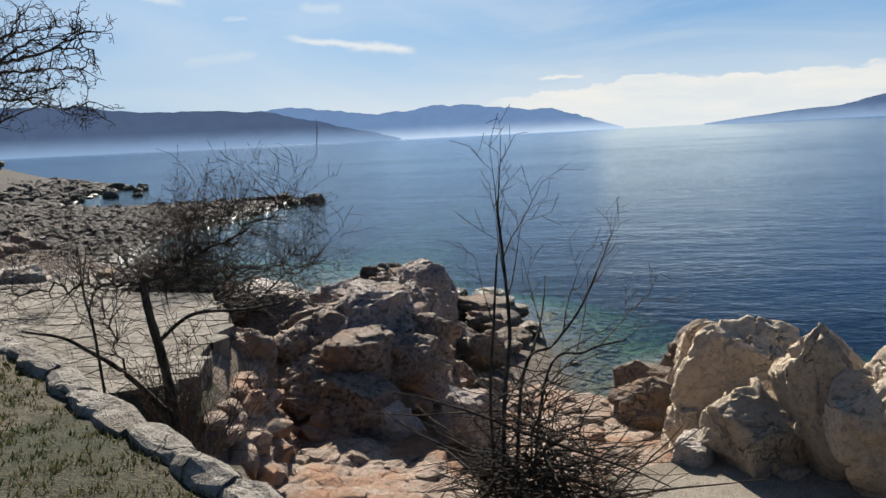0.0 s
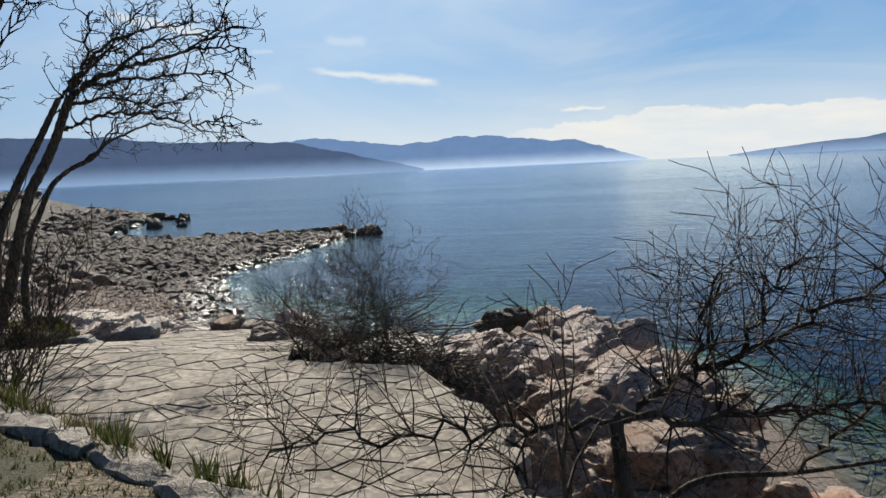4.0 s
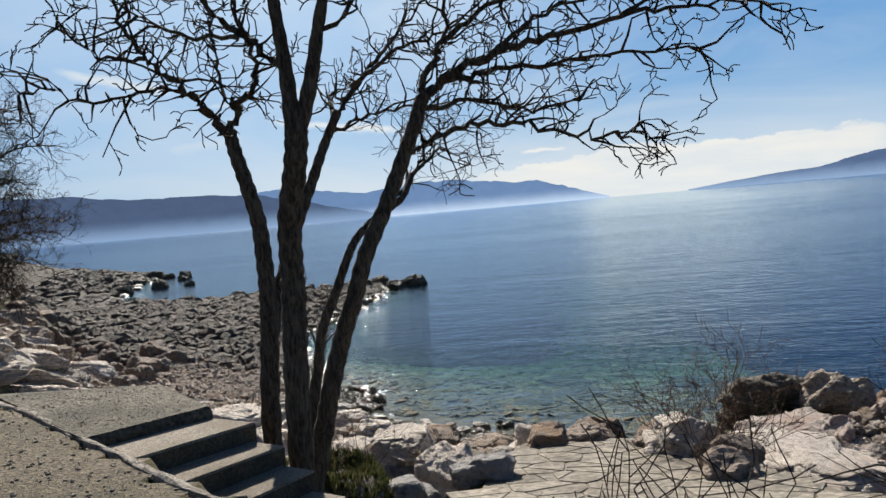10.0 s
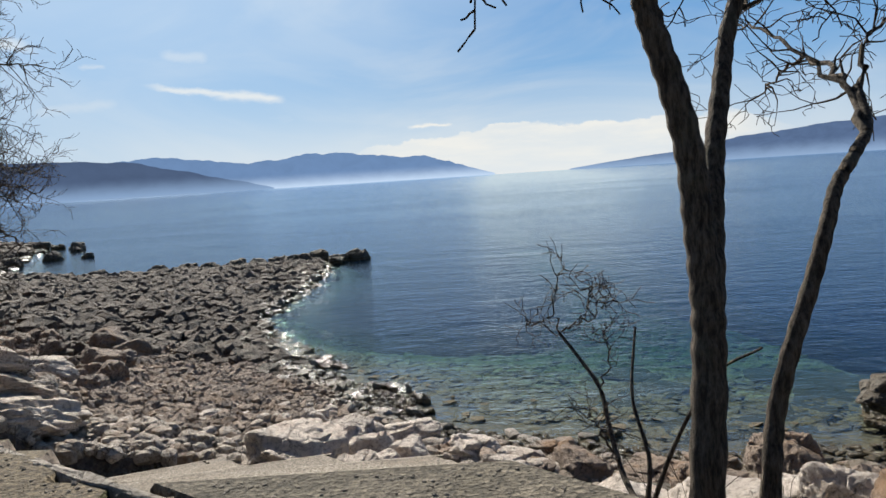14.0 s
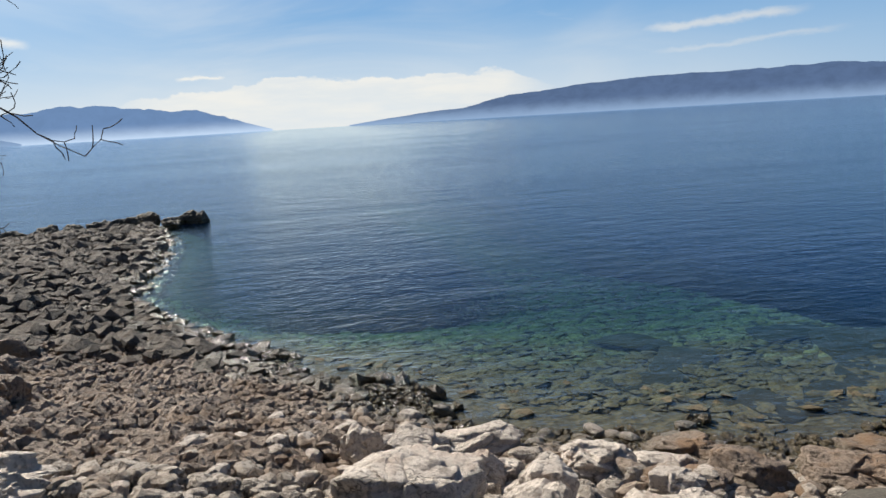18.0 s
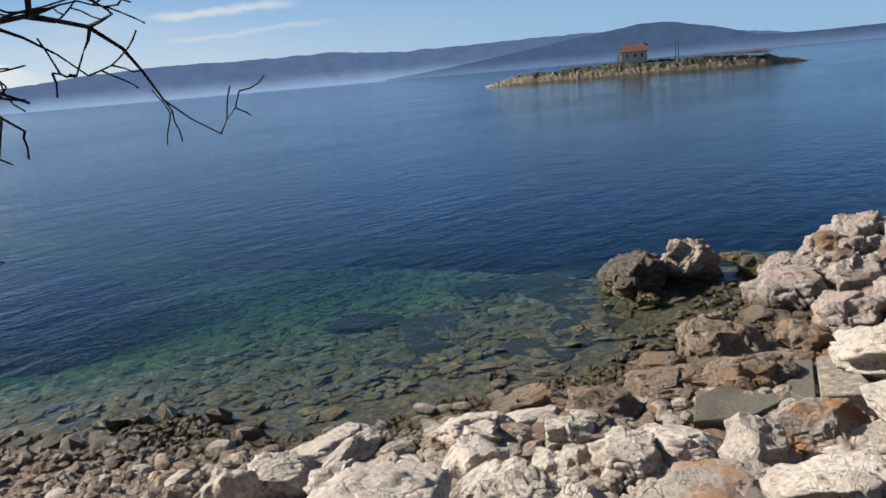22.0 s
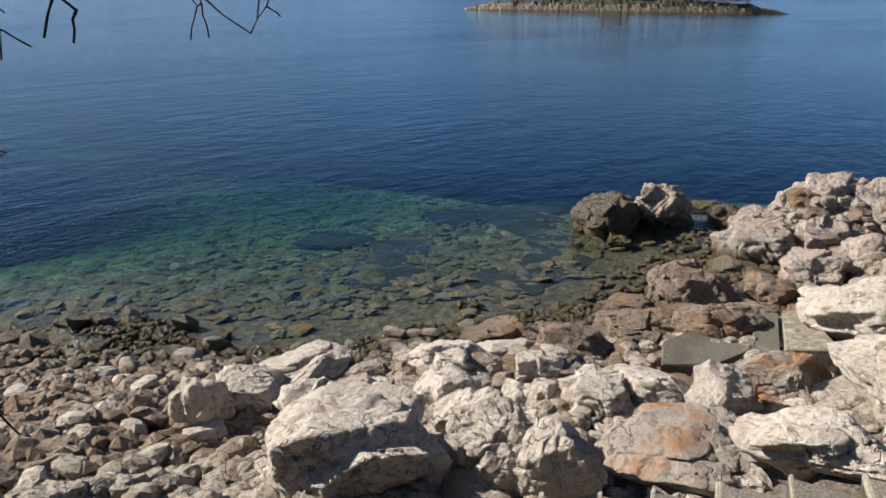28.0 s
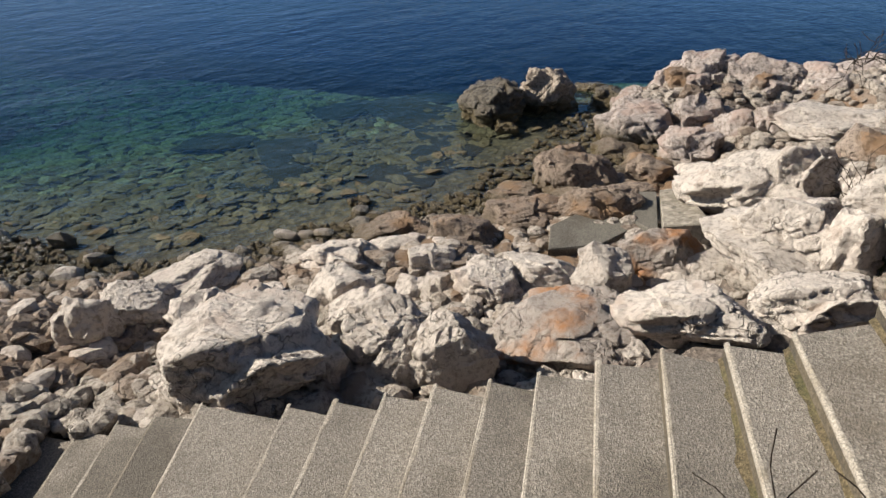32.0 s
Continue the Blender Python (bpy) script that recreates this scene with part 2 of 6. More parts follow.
PATH_MAT = ground_material("path_gravel", (0.045, 0.034, 0.020), (0.19, 0.15, 0.093), (0.075, 0.062, 0.032), 24.0, bump=1.0, dist=0.03, big=0.8)
SOIL = ground_material("soil_grass", (0.040, 0.034, 0.016), (0.125, 0.108, 0.056), (0.052, 0.054, 0.021), 55.0, bump=1.0, dist=0.03)
SHINGLE = ground_material("shingle", (0.095, 0.075, 0.060), (0.170, 0.139, 0.114), (0.122, 0.092, 0.068), 12.0, bump=0.9, dist=0.05)
BANK_SCRUB = ground_material("bank_scrub", (0.022, 0.017, 0.011), (0.072, 0.055, 0.038), (0.042, 0.034, 0.019), 3.0, bump=1.0, dist=0.2, big=0.1)
SEABED = ground_material("seabed", (0.030, 0.024, 0.013), (0.105, 0.085, 0.046), (0.022, 0.018, 0.010), 5.0, bump=0.8, dist=0.08, big=0.35)
CONCRETE = ground_material("concrete", (0.19, 0.160, 0.122), (0.45, 0.39, 0.317), (0.23, 0.19, 0.143), 62.0, bump=1.0, dist=0.016, big=0.9, vary=0.13)
CONCRETE_GREY = ground_material("concrete_grey", (0.16, 0.135, 0.106), (0.33, 0.290, 0.240), (0.16, 0.137, 0.108), 62.0, bump=0.9, dist=0.014, big=1.0, vary=0.15)
NOSING = ground_material("worn_nosing", (0.20, 0.172, 0.132), (0.44, 0.388, 0.322), (0.24, 0.202, 0.152), 70.0, bump=0.7, dist=0.01, big=2.5)
SLAB = ground_material("slab_concrete", (0.102, 0.090, 0.071), (0.170, 0.153, 0.122), (0.088, 0.075, 0.058), 50.0, bump=0.6, dist=0.012, big=1.0)
FLAG = ground_material("flagstone", (0.155, 0.134, 0.104), (0.270, 0.236, 0.188), (0.142, 0.119, 0.089), 9.0, bump=0.4, dist=0.015, big=1.5, vary=0.14)
MORTAR = ground_material("mortar", (0.16, 0.137, 0.101), (0.24, 0.209, 0.157), (0.12, 0.10, 0.07), 30.0)
LANDING = ground_material("gritty_concrete", (0.05, 0.042, 0.028), (0.19, 0.162, 0.118), (0.055, 0.047, 0.029), 20.0, bump=1.0, dist=0.025, big=0.8)
KERB_MAT = rock_material("kerb_stone", (0.40, 0.352, 0.29), (0.19, 0.162, 0.13), (0.22, 0.185, 0.14), 0.5, wet=False)


def bark_material(name, a, b):
    m, n = material(name)
    co = n.add("ShaderNodeNewGeometry").outputs["Position"]
    f = n.noise(co, 30.0, 5.0, 0.75, (1.0, 1.0, 0.22))
    g = n.noise(co, 5.0, 4.0, 0.6)
    col = n.mix(n.range(f, 0.35, 0.68), a, b)
    col = n.mix(n.math("MULTIPLY", n.range(g, 0.5, 0.75), 0.5), col, (0.16, 0.15, 0.10))
    finish(n, col, 0.9, f, 1.0, 0.05, spec=0.2)
    return m


BARK = bark_material("bark", (0.034, 0.026, 0.019), (0.165, 0.132, 0.098))
TWIG = bark_material("twig", (0.045, 0.032, 0.025), (0.086, 0.064, 0.046))
TWIG_RED = bark_material("twig_red", (0.064, 0.036, 0.027), (0.112, 0.068, 0.046))


def water_material():
    m, n = material("sea_water")
    pos = n.add("ShaderNodeNewGeometry").outputs["Position"]
    d = n.add("ShaderNodeAttribute", dict(attribute_name="depth")).outputs["Fac"]
    r1 = n.noise(pos, 1.1, 3.0, 0.55, (0.8, 1.35, 1.0), 0.5)
    r2 = n.noise(pos, 4.2, 3.0, 0.6, (0.8, 1.3, 1.0), 0.5)
    r3 = n.noise(pos, 0.3, 3.0, 0.5, (0.6, 1.4, 1.0), 0.4)
    calm = n.range(n.noise(pos, 0.03, 4.0, 0.6, (0.5, 1.5, 1.0), 0.8), 0.35, 0.65, 0.6, 1.1)
    h = n.math("ADD", n.math("MULTIPLY", r1, 0.21), n.math("ADD", n.math("MULTIPLY", r2, 0.115), n.math("MULTIPLY", r3, 0.30)))
    far = n.add("ShaderNodeVectorMath", dict(operation="LENGTH"))
    n.put(far, "0", pos)
    h = n.math("MULTIPLY", h, n.math("MULTIPLY", calm, n.range(far.outputs["Value"], 45.0, 500.0, 1.0, 0.55)))
    h = n.math("MULTIPLY", h, n.range(d, 0.0, 1.0, 2.0, 1.0))  # wavelets break up over the stones of the shore
    b = n.add("ShaderNodeBump", Height=h, Strength=1.0, Distance=0.22)
    facing = n.add("ShaderNodeLayerWeight", Blend=0.5, Normal=b).outputs["Facing"]
    fres = n.math("MULTIPLY_ADD", n.math("POWER", facing, 8.0), 1.0, 0.015)

    def beer(k):
        return n.math("EXPONENT", n.math("MULTIPLY", d, -k))
    tint = n.add("ShaderNodeCombineXYZ", X=beer(0.52), Y=beer(0.22), Z=beer(0.37))
    clear = n.add("ShaderNodeBsdfTransparent", Color=tint)
    deep = n.add("ShaderNodeBsdfDiffuse", Color=(0.0003, 0.0058, 0.026, 1.0))
    body = n.add("ShaderNodeMixShader")
    n.put(body, "0", n.math("SUBTRACT", 1.0, beer(0.20)))
    n.put(body, "1", clear)
    n.put(body, "2", deep)
    gloss = n.add("ShaderNodeBsdfGlossy", Color=(0.82, 0.93, 1.0, 1), Roughness=0.05, Normal=b)
    top = n.add("ShaderNodeMixShader")
    n.put(top, "0", fres)
    n.put(top, "1", body)
    n.put(top, "2", gloss)
    n.put(n.add("ShaderNodeOutputMaterial"), "Surface", top)
    return m


WATER = water_material()


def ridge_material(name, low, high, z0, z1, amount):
    """A far hillside seen through air: hill colour and air haze painted as emission."""
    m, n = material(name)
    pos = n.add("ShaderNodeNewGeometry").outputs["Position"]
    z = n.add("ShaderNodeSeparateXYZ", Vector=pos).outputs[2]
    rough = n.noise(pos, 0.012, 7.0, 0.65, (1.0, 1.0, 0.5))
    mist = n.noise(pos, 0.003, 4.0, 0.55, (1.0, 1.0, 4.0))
    # painted haze: low colour at the foot, clearing to high up the slope
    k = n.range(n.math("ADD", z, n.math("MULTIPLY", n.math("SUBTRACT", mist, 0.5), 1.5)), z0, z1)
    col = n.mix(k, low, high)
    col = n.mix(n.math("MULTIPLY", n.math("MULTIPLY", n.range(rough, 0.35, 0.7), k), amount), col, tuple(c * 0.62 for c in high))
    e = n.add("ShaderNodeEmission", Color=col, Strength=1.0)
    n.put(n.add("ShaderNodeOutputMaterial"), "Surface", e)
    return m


# ---- shared mesh helpers ----
def mesh_of(name, verts, faces, mats, smooth=False, index=None):
    me = bpy.data.meshes.new(name)
    me.from_pydata(verts, [], faces)
    for mt in (mats if isinstance(mats, (list, tuple)) else [mats]):
        me.materials.append(mt)
    if index is not None:
        me.polygons.foreach_set("material_index", np.asarray(index, dtype=np.int32))
    if smooth:
        me.polygons.foreach_set("use_smooth", np.ones(len(me.polygons), dtype=bool))
    me.update()
    return me


def part(name, me, parent=None, label="", loc=None):
    ob = new(name, me)
    if parent is not None:
        ob.parent = parent
    if loc is not None:
        ob.location = loc
    if label:
        tagged(ob, label)
    return ob


def thing(name, label, category, loc=(0, 0, 0), group="", kind=""):
    e = new(name)
    e.location = loc
    return tagged(e, label, category, group, kind)


def fnoise(x, y, scale, seed=0.0):
    """Smooth value noise on arrays."""
    x, y = np.asarray(x) * scale + seed * 17.3, np.asarray(y) * scale - seed * 9.1
    xi, yi = np.floor(x), np.floor(y)
    xf, yf = x - xi, y - yi
    u, v = xf * xf * (3 - 2 * xf), yf * yf * (3 - 2 * yf)

    def hsh(a, b):
        s = np.sin(a * 127.1 + b * 311.7 + seed * 53.7) * 43758.5453
        return s - np.floor(s)
    a, b, c, d = hsh(xi, yi), hsh(xi + 1, yi), hsh(xi, yi + 1), hsh(xi + 1, yi + 1)
    return (a * (1 - u) + b * u) * (1 - v) + (c * (1 - u) + d * u) * v


def smooth01(v):
    v = np.clip(v, 0, 1)
    return v * v * (3 - 2 * v)


def poly_dist(x, y, line):
    best = np.full(np.shape(x), 1e9)
    for (ax, ay), (bx, by) in zip(line, line[1:]):
        dx, dy = bx - ax, by - ay
        t = np.clip(((x - ax) * dx + (y - ay) * dy) / (dx * dx + dy * dy), 0, 1)
        best = np.minimum(best, np.hypot(x - ax - t * dx, y - ay - t * dy))
    return best


def inside(x, y, poly):
    x, y = np.asarray(x, float), np.asarray(y, float)
    res = np.zeros(x.shape, bool)
    for (ax, ay), (bx, by) in zip(poly, poly[1:] + poly[:1]):
        if ay == by:
            continue
        cross = ((ay > y) != (by > y)) & (x < (bx - ax) * (y - ay) / (by - ay) + ax)
        res ^= cross
    return res


# ---- plan ----
KERB = [(60, -36), (30, -13.5), (16.2, -4.4), (13.1, -2.0), (10.4, -0.6), (7.4, 1.3), (4.15, 3.8), (1.35, 6.0), (0.2, 6.75),
        (-1.1, 7.65), (-2.1, 8.4), (-3.3, 9.3), (-4.25, 10.35), (-5.1, 11.8), (-7.0, 14.8), (-10.0, 19.0), (-15.0, 27.0), (-25.0, 39.0), (-42.0, 56.0),
        (-95.0, 130.0), (-420.0, 440.0)]
STAIR_OUT = [(2.32, 6.85), (1.92, 7.23), (1.75, 7.52), (1.07, 8.21), (0.74, 8.53), (0.52, 8.86), (-0.03, 9.48), (-0.45, 9.92), (-0.55, 10.3), (-0.60, 10.7), (-0.76, 11.1),
             (-0.90, 11.48), (-0.97, 11.84), (-1.06, 12.27), (-1.19, 12.65), (-1.30, 13.08), (-1.40, 13.5), (-1.63, 14.3), (-1.82, 14.70), (-1.95, 15.08), (-2.08, 15.48), (-2.20, 15.88)]
STAIR_IN = [(0.32, 6.78), (-0.1, 7.07), (-0.4, 7.28), (-0.95, 7.68), (-1.3, 7.93), (-1.65, 8.2), (-2.2, 8.62), (-2.75, 9.0), (-3.05, 9.35), (-3.35, 9.72), (-3.6, 10.05),
            (-3.8, 10.4), (-3.98, 10.75), (-4.15, 11.1), (-4.3, 11.45), (-4.42, 11.8), (-4.52, 12.1), (-4.75, 12.65), (-4.95, 12.98), (-5.08, 13.32), (-5.2, 13.66), (-5.3, 14.0)]
STAIR_ZONE = STAIR_OUT + STAIR_IN[::-1]
COAST = [(-420, 452), (-85, 131), (-46, 92), (-34, 63), (-30, 54.0), (-20, 51.5), (-12, 53.0), (-7.4, 54.8), (-6.6, 52.4), (-5.9, 47), (-5.9, 40),
         (-6.0, 33), (-4.0, 26.5), (-2.7, 24), (-0.9, 21.3), (0.8, 18.2), (2.0, 17.3), (3.9, 16.3), (5.2, 15.4), (7.4, 15.0),
         (10.6, 15.0), (13.2, 15.7), (15.5, 13.7), (16.6, 9.5), (17, 7), (18.2, 6.1), (18.3, 8.4), (19.4, 9.5), (22, 8), (27, 5),
         (45, -8), (100, -40), (600, -300)]
PAVE = [(4.7, 5.7), (5.6, 7.2), (5.6, 9.3), (6.4, 9.9), (7.9, 9.6), (8.5, 7.4), (9.0, 6.6), (9.5, 5.0), (11.3, 4.8), (12.6, 2.5), (13.2, 0.2),
        (11.8, -0.6), (10.2, 0.6), (7.6, 2.3), (5.6, 3.8)]
LAND = COAST + [(600, -4000), (-4000, -4000), (-4000, 452)]
INLAND = KERB[::-1] + [(60, -4000), (-4000, -4000), (-4000, 440)]


MOUNDS = [(13.6, 5.3, 1.45, 2.3, 1.75), (12.6, 9.4, 1.6, 2.2, 1.45), (12.4, 12.9, 1.6, 2.0, 1.0), (9.6, 10.9, 1.9, 1.5, 1.1), (7.0, 10.7, 1.6, 1.1, 1.15), (4.2, 8.7, 1.7, 1.7, 1.75),
          (3.6, 6.9, 1.7, 1.5, 2.5), (4.1, 10.2, 1.4, 1.2, 1.25), (-6.0, 15.2, 1.0, 1.6, 1.5), (-7.0, 17.0, 1.6, 2.2, 1.7), (20.0, 3.0, 1.6, 2.2, 1.0), (1.4, 10.2, 1.4, 1.1, 1.35)]


def pave_height(x, y):
    return 2.5 - 0.135 * np.maximum(np.asarray(y, float) - 5.3, 0)


def sea_depth(x, y, dc):
    """Depth of the water; the sea floor itself is raised to where refraction shows it."""
    deep = np.interp(dc, [0, 1.5, 5, 9, 13, 18, 26, 40, 100, 1000], [0, 0.2, 0.8, 1.7, 2.9, 4.6, 7.5, 12, 20, 30])
    deep = deep * (1 + (1.4 * smooth01((y - 21) / 8) + 6.0 * smooth01((y - 26) / 6)) * smooth01((7 - x) / 6)) * (1 + 4.0 * smooth01((x - 11.0) / 3))
    return deep * (0.75 + 0.5 * fnoise(x, y, 0.22, 5))


def ground_height(x, y):
    x, y = np.asarray(x, float), np.asarray(y, float)
    dc, dk = poly_dist(x, y, COAST), poly_dist(x, y, KERB)
    land, up = inside(x, y, LAND), inside(x, y, INLAND)
    s = dc / (dc + dk + 1e-6)
    beach = 0.05 + np.interp(s, [0, 0.12, 0.5, 0.78, 0.90, 1.0], [0, 0.18, 0.52, 0.98, 2.1, 3.3])
    spit = smooth01((y - 24) / 14)
    beach = beach * (1 - spit) + spit * np.minimum(beach, np.interp(dc, [0, 2, 6, 15, 40], [0.05, 0.45, 0.8, 1.3, 2.6]))
    beach += (fnoise(x, y, 0.9, 1) - 0.5) * 0.28 * smooth01(dc / 2) + (fnoise(x, y, 2.7, 2) - 0.5) * 0.12 * smooth01(dc / 1.0)
    for mx, my, rx, ry, top in MOUNDS:
        q = np.hypot((x - mx) / rx, (y - my) / ry) + 0.25 * (fnoise(x, y, 1.3, 8) - 0.5)
        beach = np.maximum(beach, top * smooth01(1.45 - q) * (q < 1.45) + (fnoise(x, y, 2.2, 6) - 0.5) * 0.2 * (q < 1.2))
    dp = poly_dist(x, y, PAVE + PAVE[:1])
    k = np.where(inside(x, y, PAVE), 1.0, smooth01(1 - dp / 0.9))
    h = beach * (1 - k) + (pave_height(x, y) - 0.07) * k
    stair = 3.64 - 0.15 * np.interp(y - 0.30 * (x + 1.5), [6.0, 9.9, 14.6, 16.5], [-1.0, 7.0, 18.0, 22.5]) - 0.55
    h = np.where(inside(x, y, STAIR_ZONE), np.minimum(h, stair), h)
    flat = 3.56 + np.minimum(dk * 0.02, 0.4) + np.clip(dk - 6, 0, 400) * 0.03 + (fnoise(x, y, 1.1, 3) - 0.5) * 0.05
    h = np.where(up | (dk < 0.16), flat, h)
    deep = np.minimum(sea_depth(x, y, dc) * 0.27, 6.0) - (fnoise(x, y, 1.4, 4) - 0.5) * 0.08 * smooth01(dc / 2)
    return np.where(land | up, h, -deep)


def axis(lo, hi, step, far):
    out = list(np.arange(lo, hi, step))
    a, st = out[-1], step
    while a < far:
        st *= 1.22
        a += st
        out.append(a)
    a, st = lo, step
    while a > -far:
        st *= 1.22
        a -= st
        out.insert(0, a)
    return np.array(out)


def build_ground():
    gx, gy = axis(-14, 26, 0.22, 4700), axis(-11, 56, 0.28, 4700)
    X, Y = np.meshgrid(gx, gy)
    Z = ground_height(X, Y)
    nx, ny = len(gx), len(gy)
    verts = np.stack([X, Y, Z], -1).reshape(-1, 3)
    i = np.arange((nx - 1) * (ny - 1))
    r, c = i // (nx - 1), i % (nx - 1)
    a = r * nx + c
    faces = np.stack([a, a + 1, a + nx + 1, a + nx], 1)
    cx, cy = (X[:-1, :-1] + X[1:, 1:]).ravel() / 2, (Y[:-1, :-1] + Y[1:, 1:]).ravel() / 2
    cz = (Z[:-1, :-1] + Z[1:, 1:]).ravel() / 2
    dk = poly_dist(cx, cy, KERB)
    up = inside(cx, cy, INLAND)
    grassy = fnoise(cx, cy, 0.5, 7)
    idx = np.full(len(cx), 2)
    idx[cz < 0.04] = 3
    idx[(cz > 1.9) & ~up & (grassy < 0.75)] = 1
    idx[(np.hypot((cx - 13.2) / 2.6, (cy - 7.5) / 5.5) < 1.15) & (cz > 0.3)] = 4
    idx[up] = 0
    idx[up & (cy > 12.8)] = 1
    idx[up & (cy > 20)] = 5
    idx[~up & (cy > 23) & (cz >= 0.04)] = 5
    idx[(cy > 44) & (cz >= 0.04)] = 5
    dk = dk + (np.random.RandomState(3).uniform(size=len(cx)) - 0.5) * 1.1
    idx[up & (dk < 1.6) & (cx > 4.5) & (grassy > 0.35)] = 1
    me = mesh_of("ground", verts.tolist(), faces.tolist(), [PATH_MAT, SOIL, SHINGLE, SEABED, ROCK_BROWN, BANK_SCRUB], True, idx)
    tagged(new("ground", me), "sandy path, grassy bank, shingle beach and stony sea floor", "ground", kind="structure")
    # the sea, one sheet at height zero
    wx, wy = axis(-14, 26, 0.5, 4800), axis(2, 56, 0.5, 4800)
    X, Y = np.meshgrid(wx, wy)
    D = np.where(inside(X, Y, LAND), 0.0, sea_depth(X, Y, poly_dist(X, Y, COAST)))
    nx, ny = len(wx), len(wy)
    verts = np.stack([X, Y, X * 0], -1).reshape(-1, 3)
    i = np.arange((nx - 1) * (ny - 1))
    r, c = i // (nx - 1), i % (nx - 1)
    a = r * nx + c
    me = mesh_of("water", verts.tolist(), np.stack([a, a + 1, a + nx + 1, a + nx], 1).tolist(), WATER, True)
    me.attributes.new("depth", "FLOAT", "POINT").data.foreach_set("value", D.ravel().astype(np.float32))
    tagged(new("water", me), "calm clear sea, green over the shallows and deep blue beyond", "water", kind="structure")


build_ground()


def ground_at(x, y):
    return float(ground_height(np.array([x]), np.array([y]))[0])


def ridge(name, label, radius, keys, mat, rough, seed, depth=260.0):
    """A range of hills: crest heights in degrees over azimuths, on an arc round the bay."""
    az = np.linspace(keys[0][0], keys[-1][0], 320)
    el = np.interp(az, [k[0] for k in keys], [k[1] for k in keys])
    wob = (fnoise(az, az * 0, 0.9, seed) - 0.5) + 0.5 * (fnoise(az, az * 0, 2.3, seed + 1) - 0.5) + 0.3 * (fnoise(az, az * 0, 6.0, seed + 2) - 0.5)
    el = np.maximum(el + wob * rough * np.minimum(el, 1.0), 0.0)
    crest = radius * np.tan(np.radians(el)) + 5.2
    rows, verts, faces = 9, [], []
    for j in range(rows):
        f = j / (rows - 1)
        rad = radius - depth * (1 - f) + 60 * (fnoise(az, az * 0 + j, 0.8, seed + 5) - 0.5)
        z = -4 + (crest + 4) * f ** 0.8
        for a, r0, zz in zip(np.radians(az), rad, z):
            verts.append((r0 * math.sin(a), r0 * math.cos(a), zz))
    n = len(az)
    for j in range(rows - 1):
        for k in range(n - 1):
            faces.append((j * n + k, j * n + k + 1, (j + 1) * n + k + 1, (j + 1) * n + k))
    ob = tagged(new(name, mesh_of(name, verts, faces, mat, True)), label, "hills", kind="structure")
    return ob


# hazy blues are painted in; these ridges glow and take no sunlight
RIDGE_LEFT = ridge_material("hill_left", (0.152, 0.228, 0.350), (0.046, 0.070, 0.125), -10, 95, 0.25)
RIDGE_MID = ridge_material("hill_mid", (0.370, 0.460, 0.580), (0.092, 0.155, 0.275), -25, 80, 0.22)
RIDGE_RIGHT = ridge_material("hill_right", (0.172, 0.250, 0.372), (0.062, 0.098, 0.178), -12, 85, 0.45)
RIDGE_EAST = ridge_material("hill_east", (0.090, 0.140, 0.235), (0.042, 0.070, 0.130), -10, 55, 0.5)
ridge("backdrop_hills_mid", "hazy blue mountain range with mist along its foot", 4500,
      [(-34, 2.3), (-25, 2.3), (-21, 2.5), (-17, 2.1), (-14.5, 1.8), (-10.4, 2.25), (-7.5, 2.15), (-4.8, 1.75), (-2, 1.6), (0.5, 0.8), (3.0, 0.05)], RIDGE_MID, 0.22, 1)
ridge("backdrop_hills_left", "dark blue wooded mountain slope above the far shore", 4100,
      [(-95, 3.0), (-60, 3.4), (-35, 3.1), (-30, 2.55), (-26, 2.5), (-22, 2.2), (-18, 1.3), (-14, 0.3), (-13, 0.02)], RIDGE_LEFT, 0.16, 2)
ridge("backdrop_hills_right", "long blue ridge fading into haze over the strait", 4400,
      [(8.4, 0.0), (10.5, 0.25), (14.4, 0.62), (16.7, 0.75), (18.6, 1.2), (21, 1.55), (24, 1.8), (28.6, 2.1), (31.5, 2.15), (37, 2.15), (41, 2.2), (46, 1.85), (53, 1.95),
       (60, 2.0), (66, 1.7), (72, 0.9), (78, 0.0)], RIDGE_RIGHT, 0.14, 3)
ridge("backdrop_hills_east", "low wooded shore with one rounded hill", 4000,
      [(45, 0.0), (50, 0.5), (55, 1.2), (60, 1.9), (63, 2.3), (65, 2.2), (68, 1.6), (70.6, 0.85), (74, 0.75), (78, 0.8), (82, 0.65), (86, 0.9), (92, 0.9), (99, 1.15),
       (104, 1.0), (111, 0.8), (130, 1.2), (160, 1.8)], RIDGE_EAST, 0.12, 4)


# ---- more stone ----
ROCK_BROWN_DRY = rock_material("rock_rust", (0.35, 0.275, 0.215), (0.125, 0.092, 0.070), (0.275, 0.182, 0.125), 0.55)
ROCK_TAN = rock_material("rock_tan", (0.68, 0.555, 0.405), (0.47, 0.37, 0.262), (0.52, 0.40, 0.275), 0.60, pitted=0.25)
ROCK_SEA = rock_material("rock_sea", (0.40, 0.33, 0.26), (0.16, 0.128, 0.096), (0.26, 0.20, 0.145), 0.56, tide=0.5)
ROCK_GREY = rock_material("rock_grey", (0.317, 0.295, 0.274), (0.173, 0.158, 0.151), (0.288, 0.252, 0.216), 0.6, wet=False)
ROCK_ORANGE = rock_material("rock_orange", (0.396, 0.338, 0.288), (0.259, 0.209, 0.173), (0.38, 0.18, 0.075), 0.54)


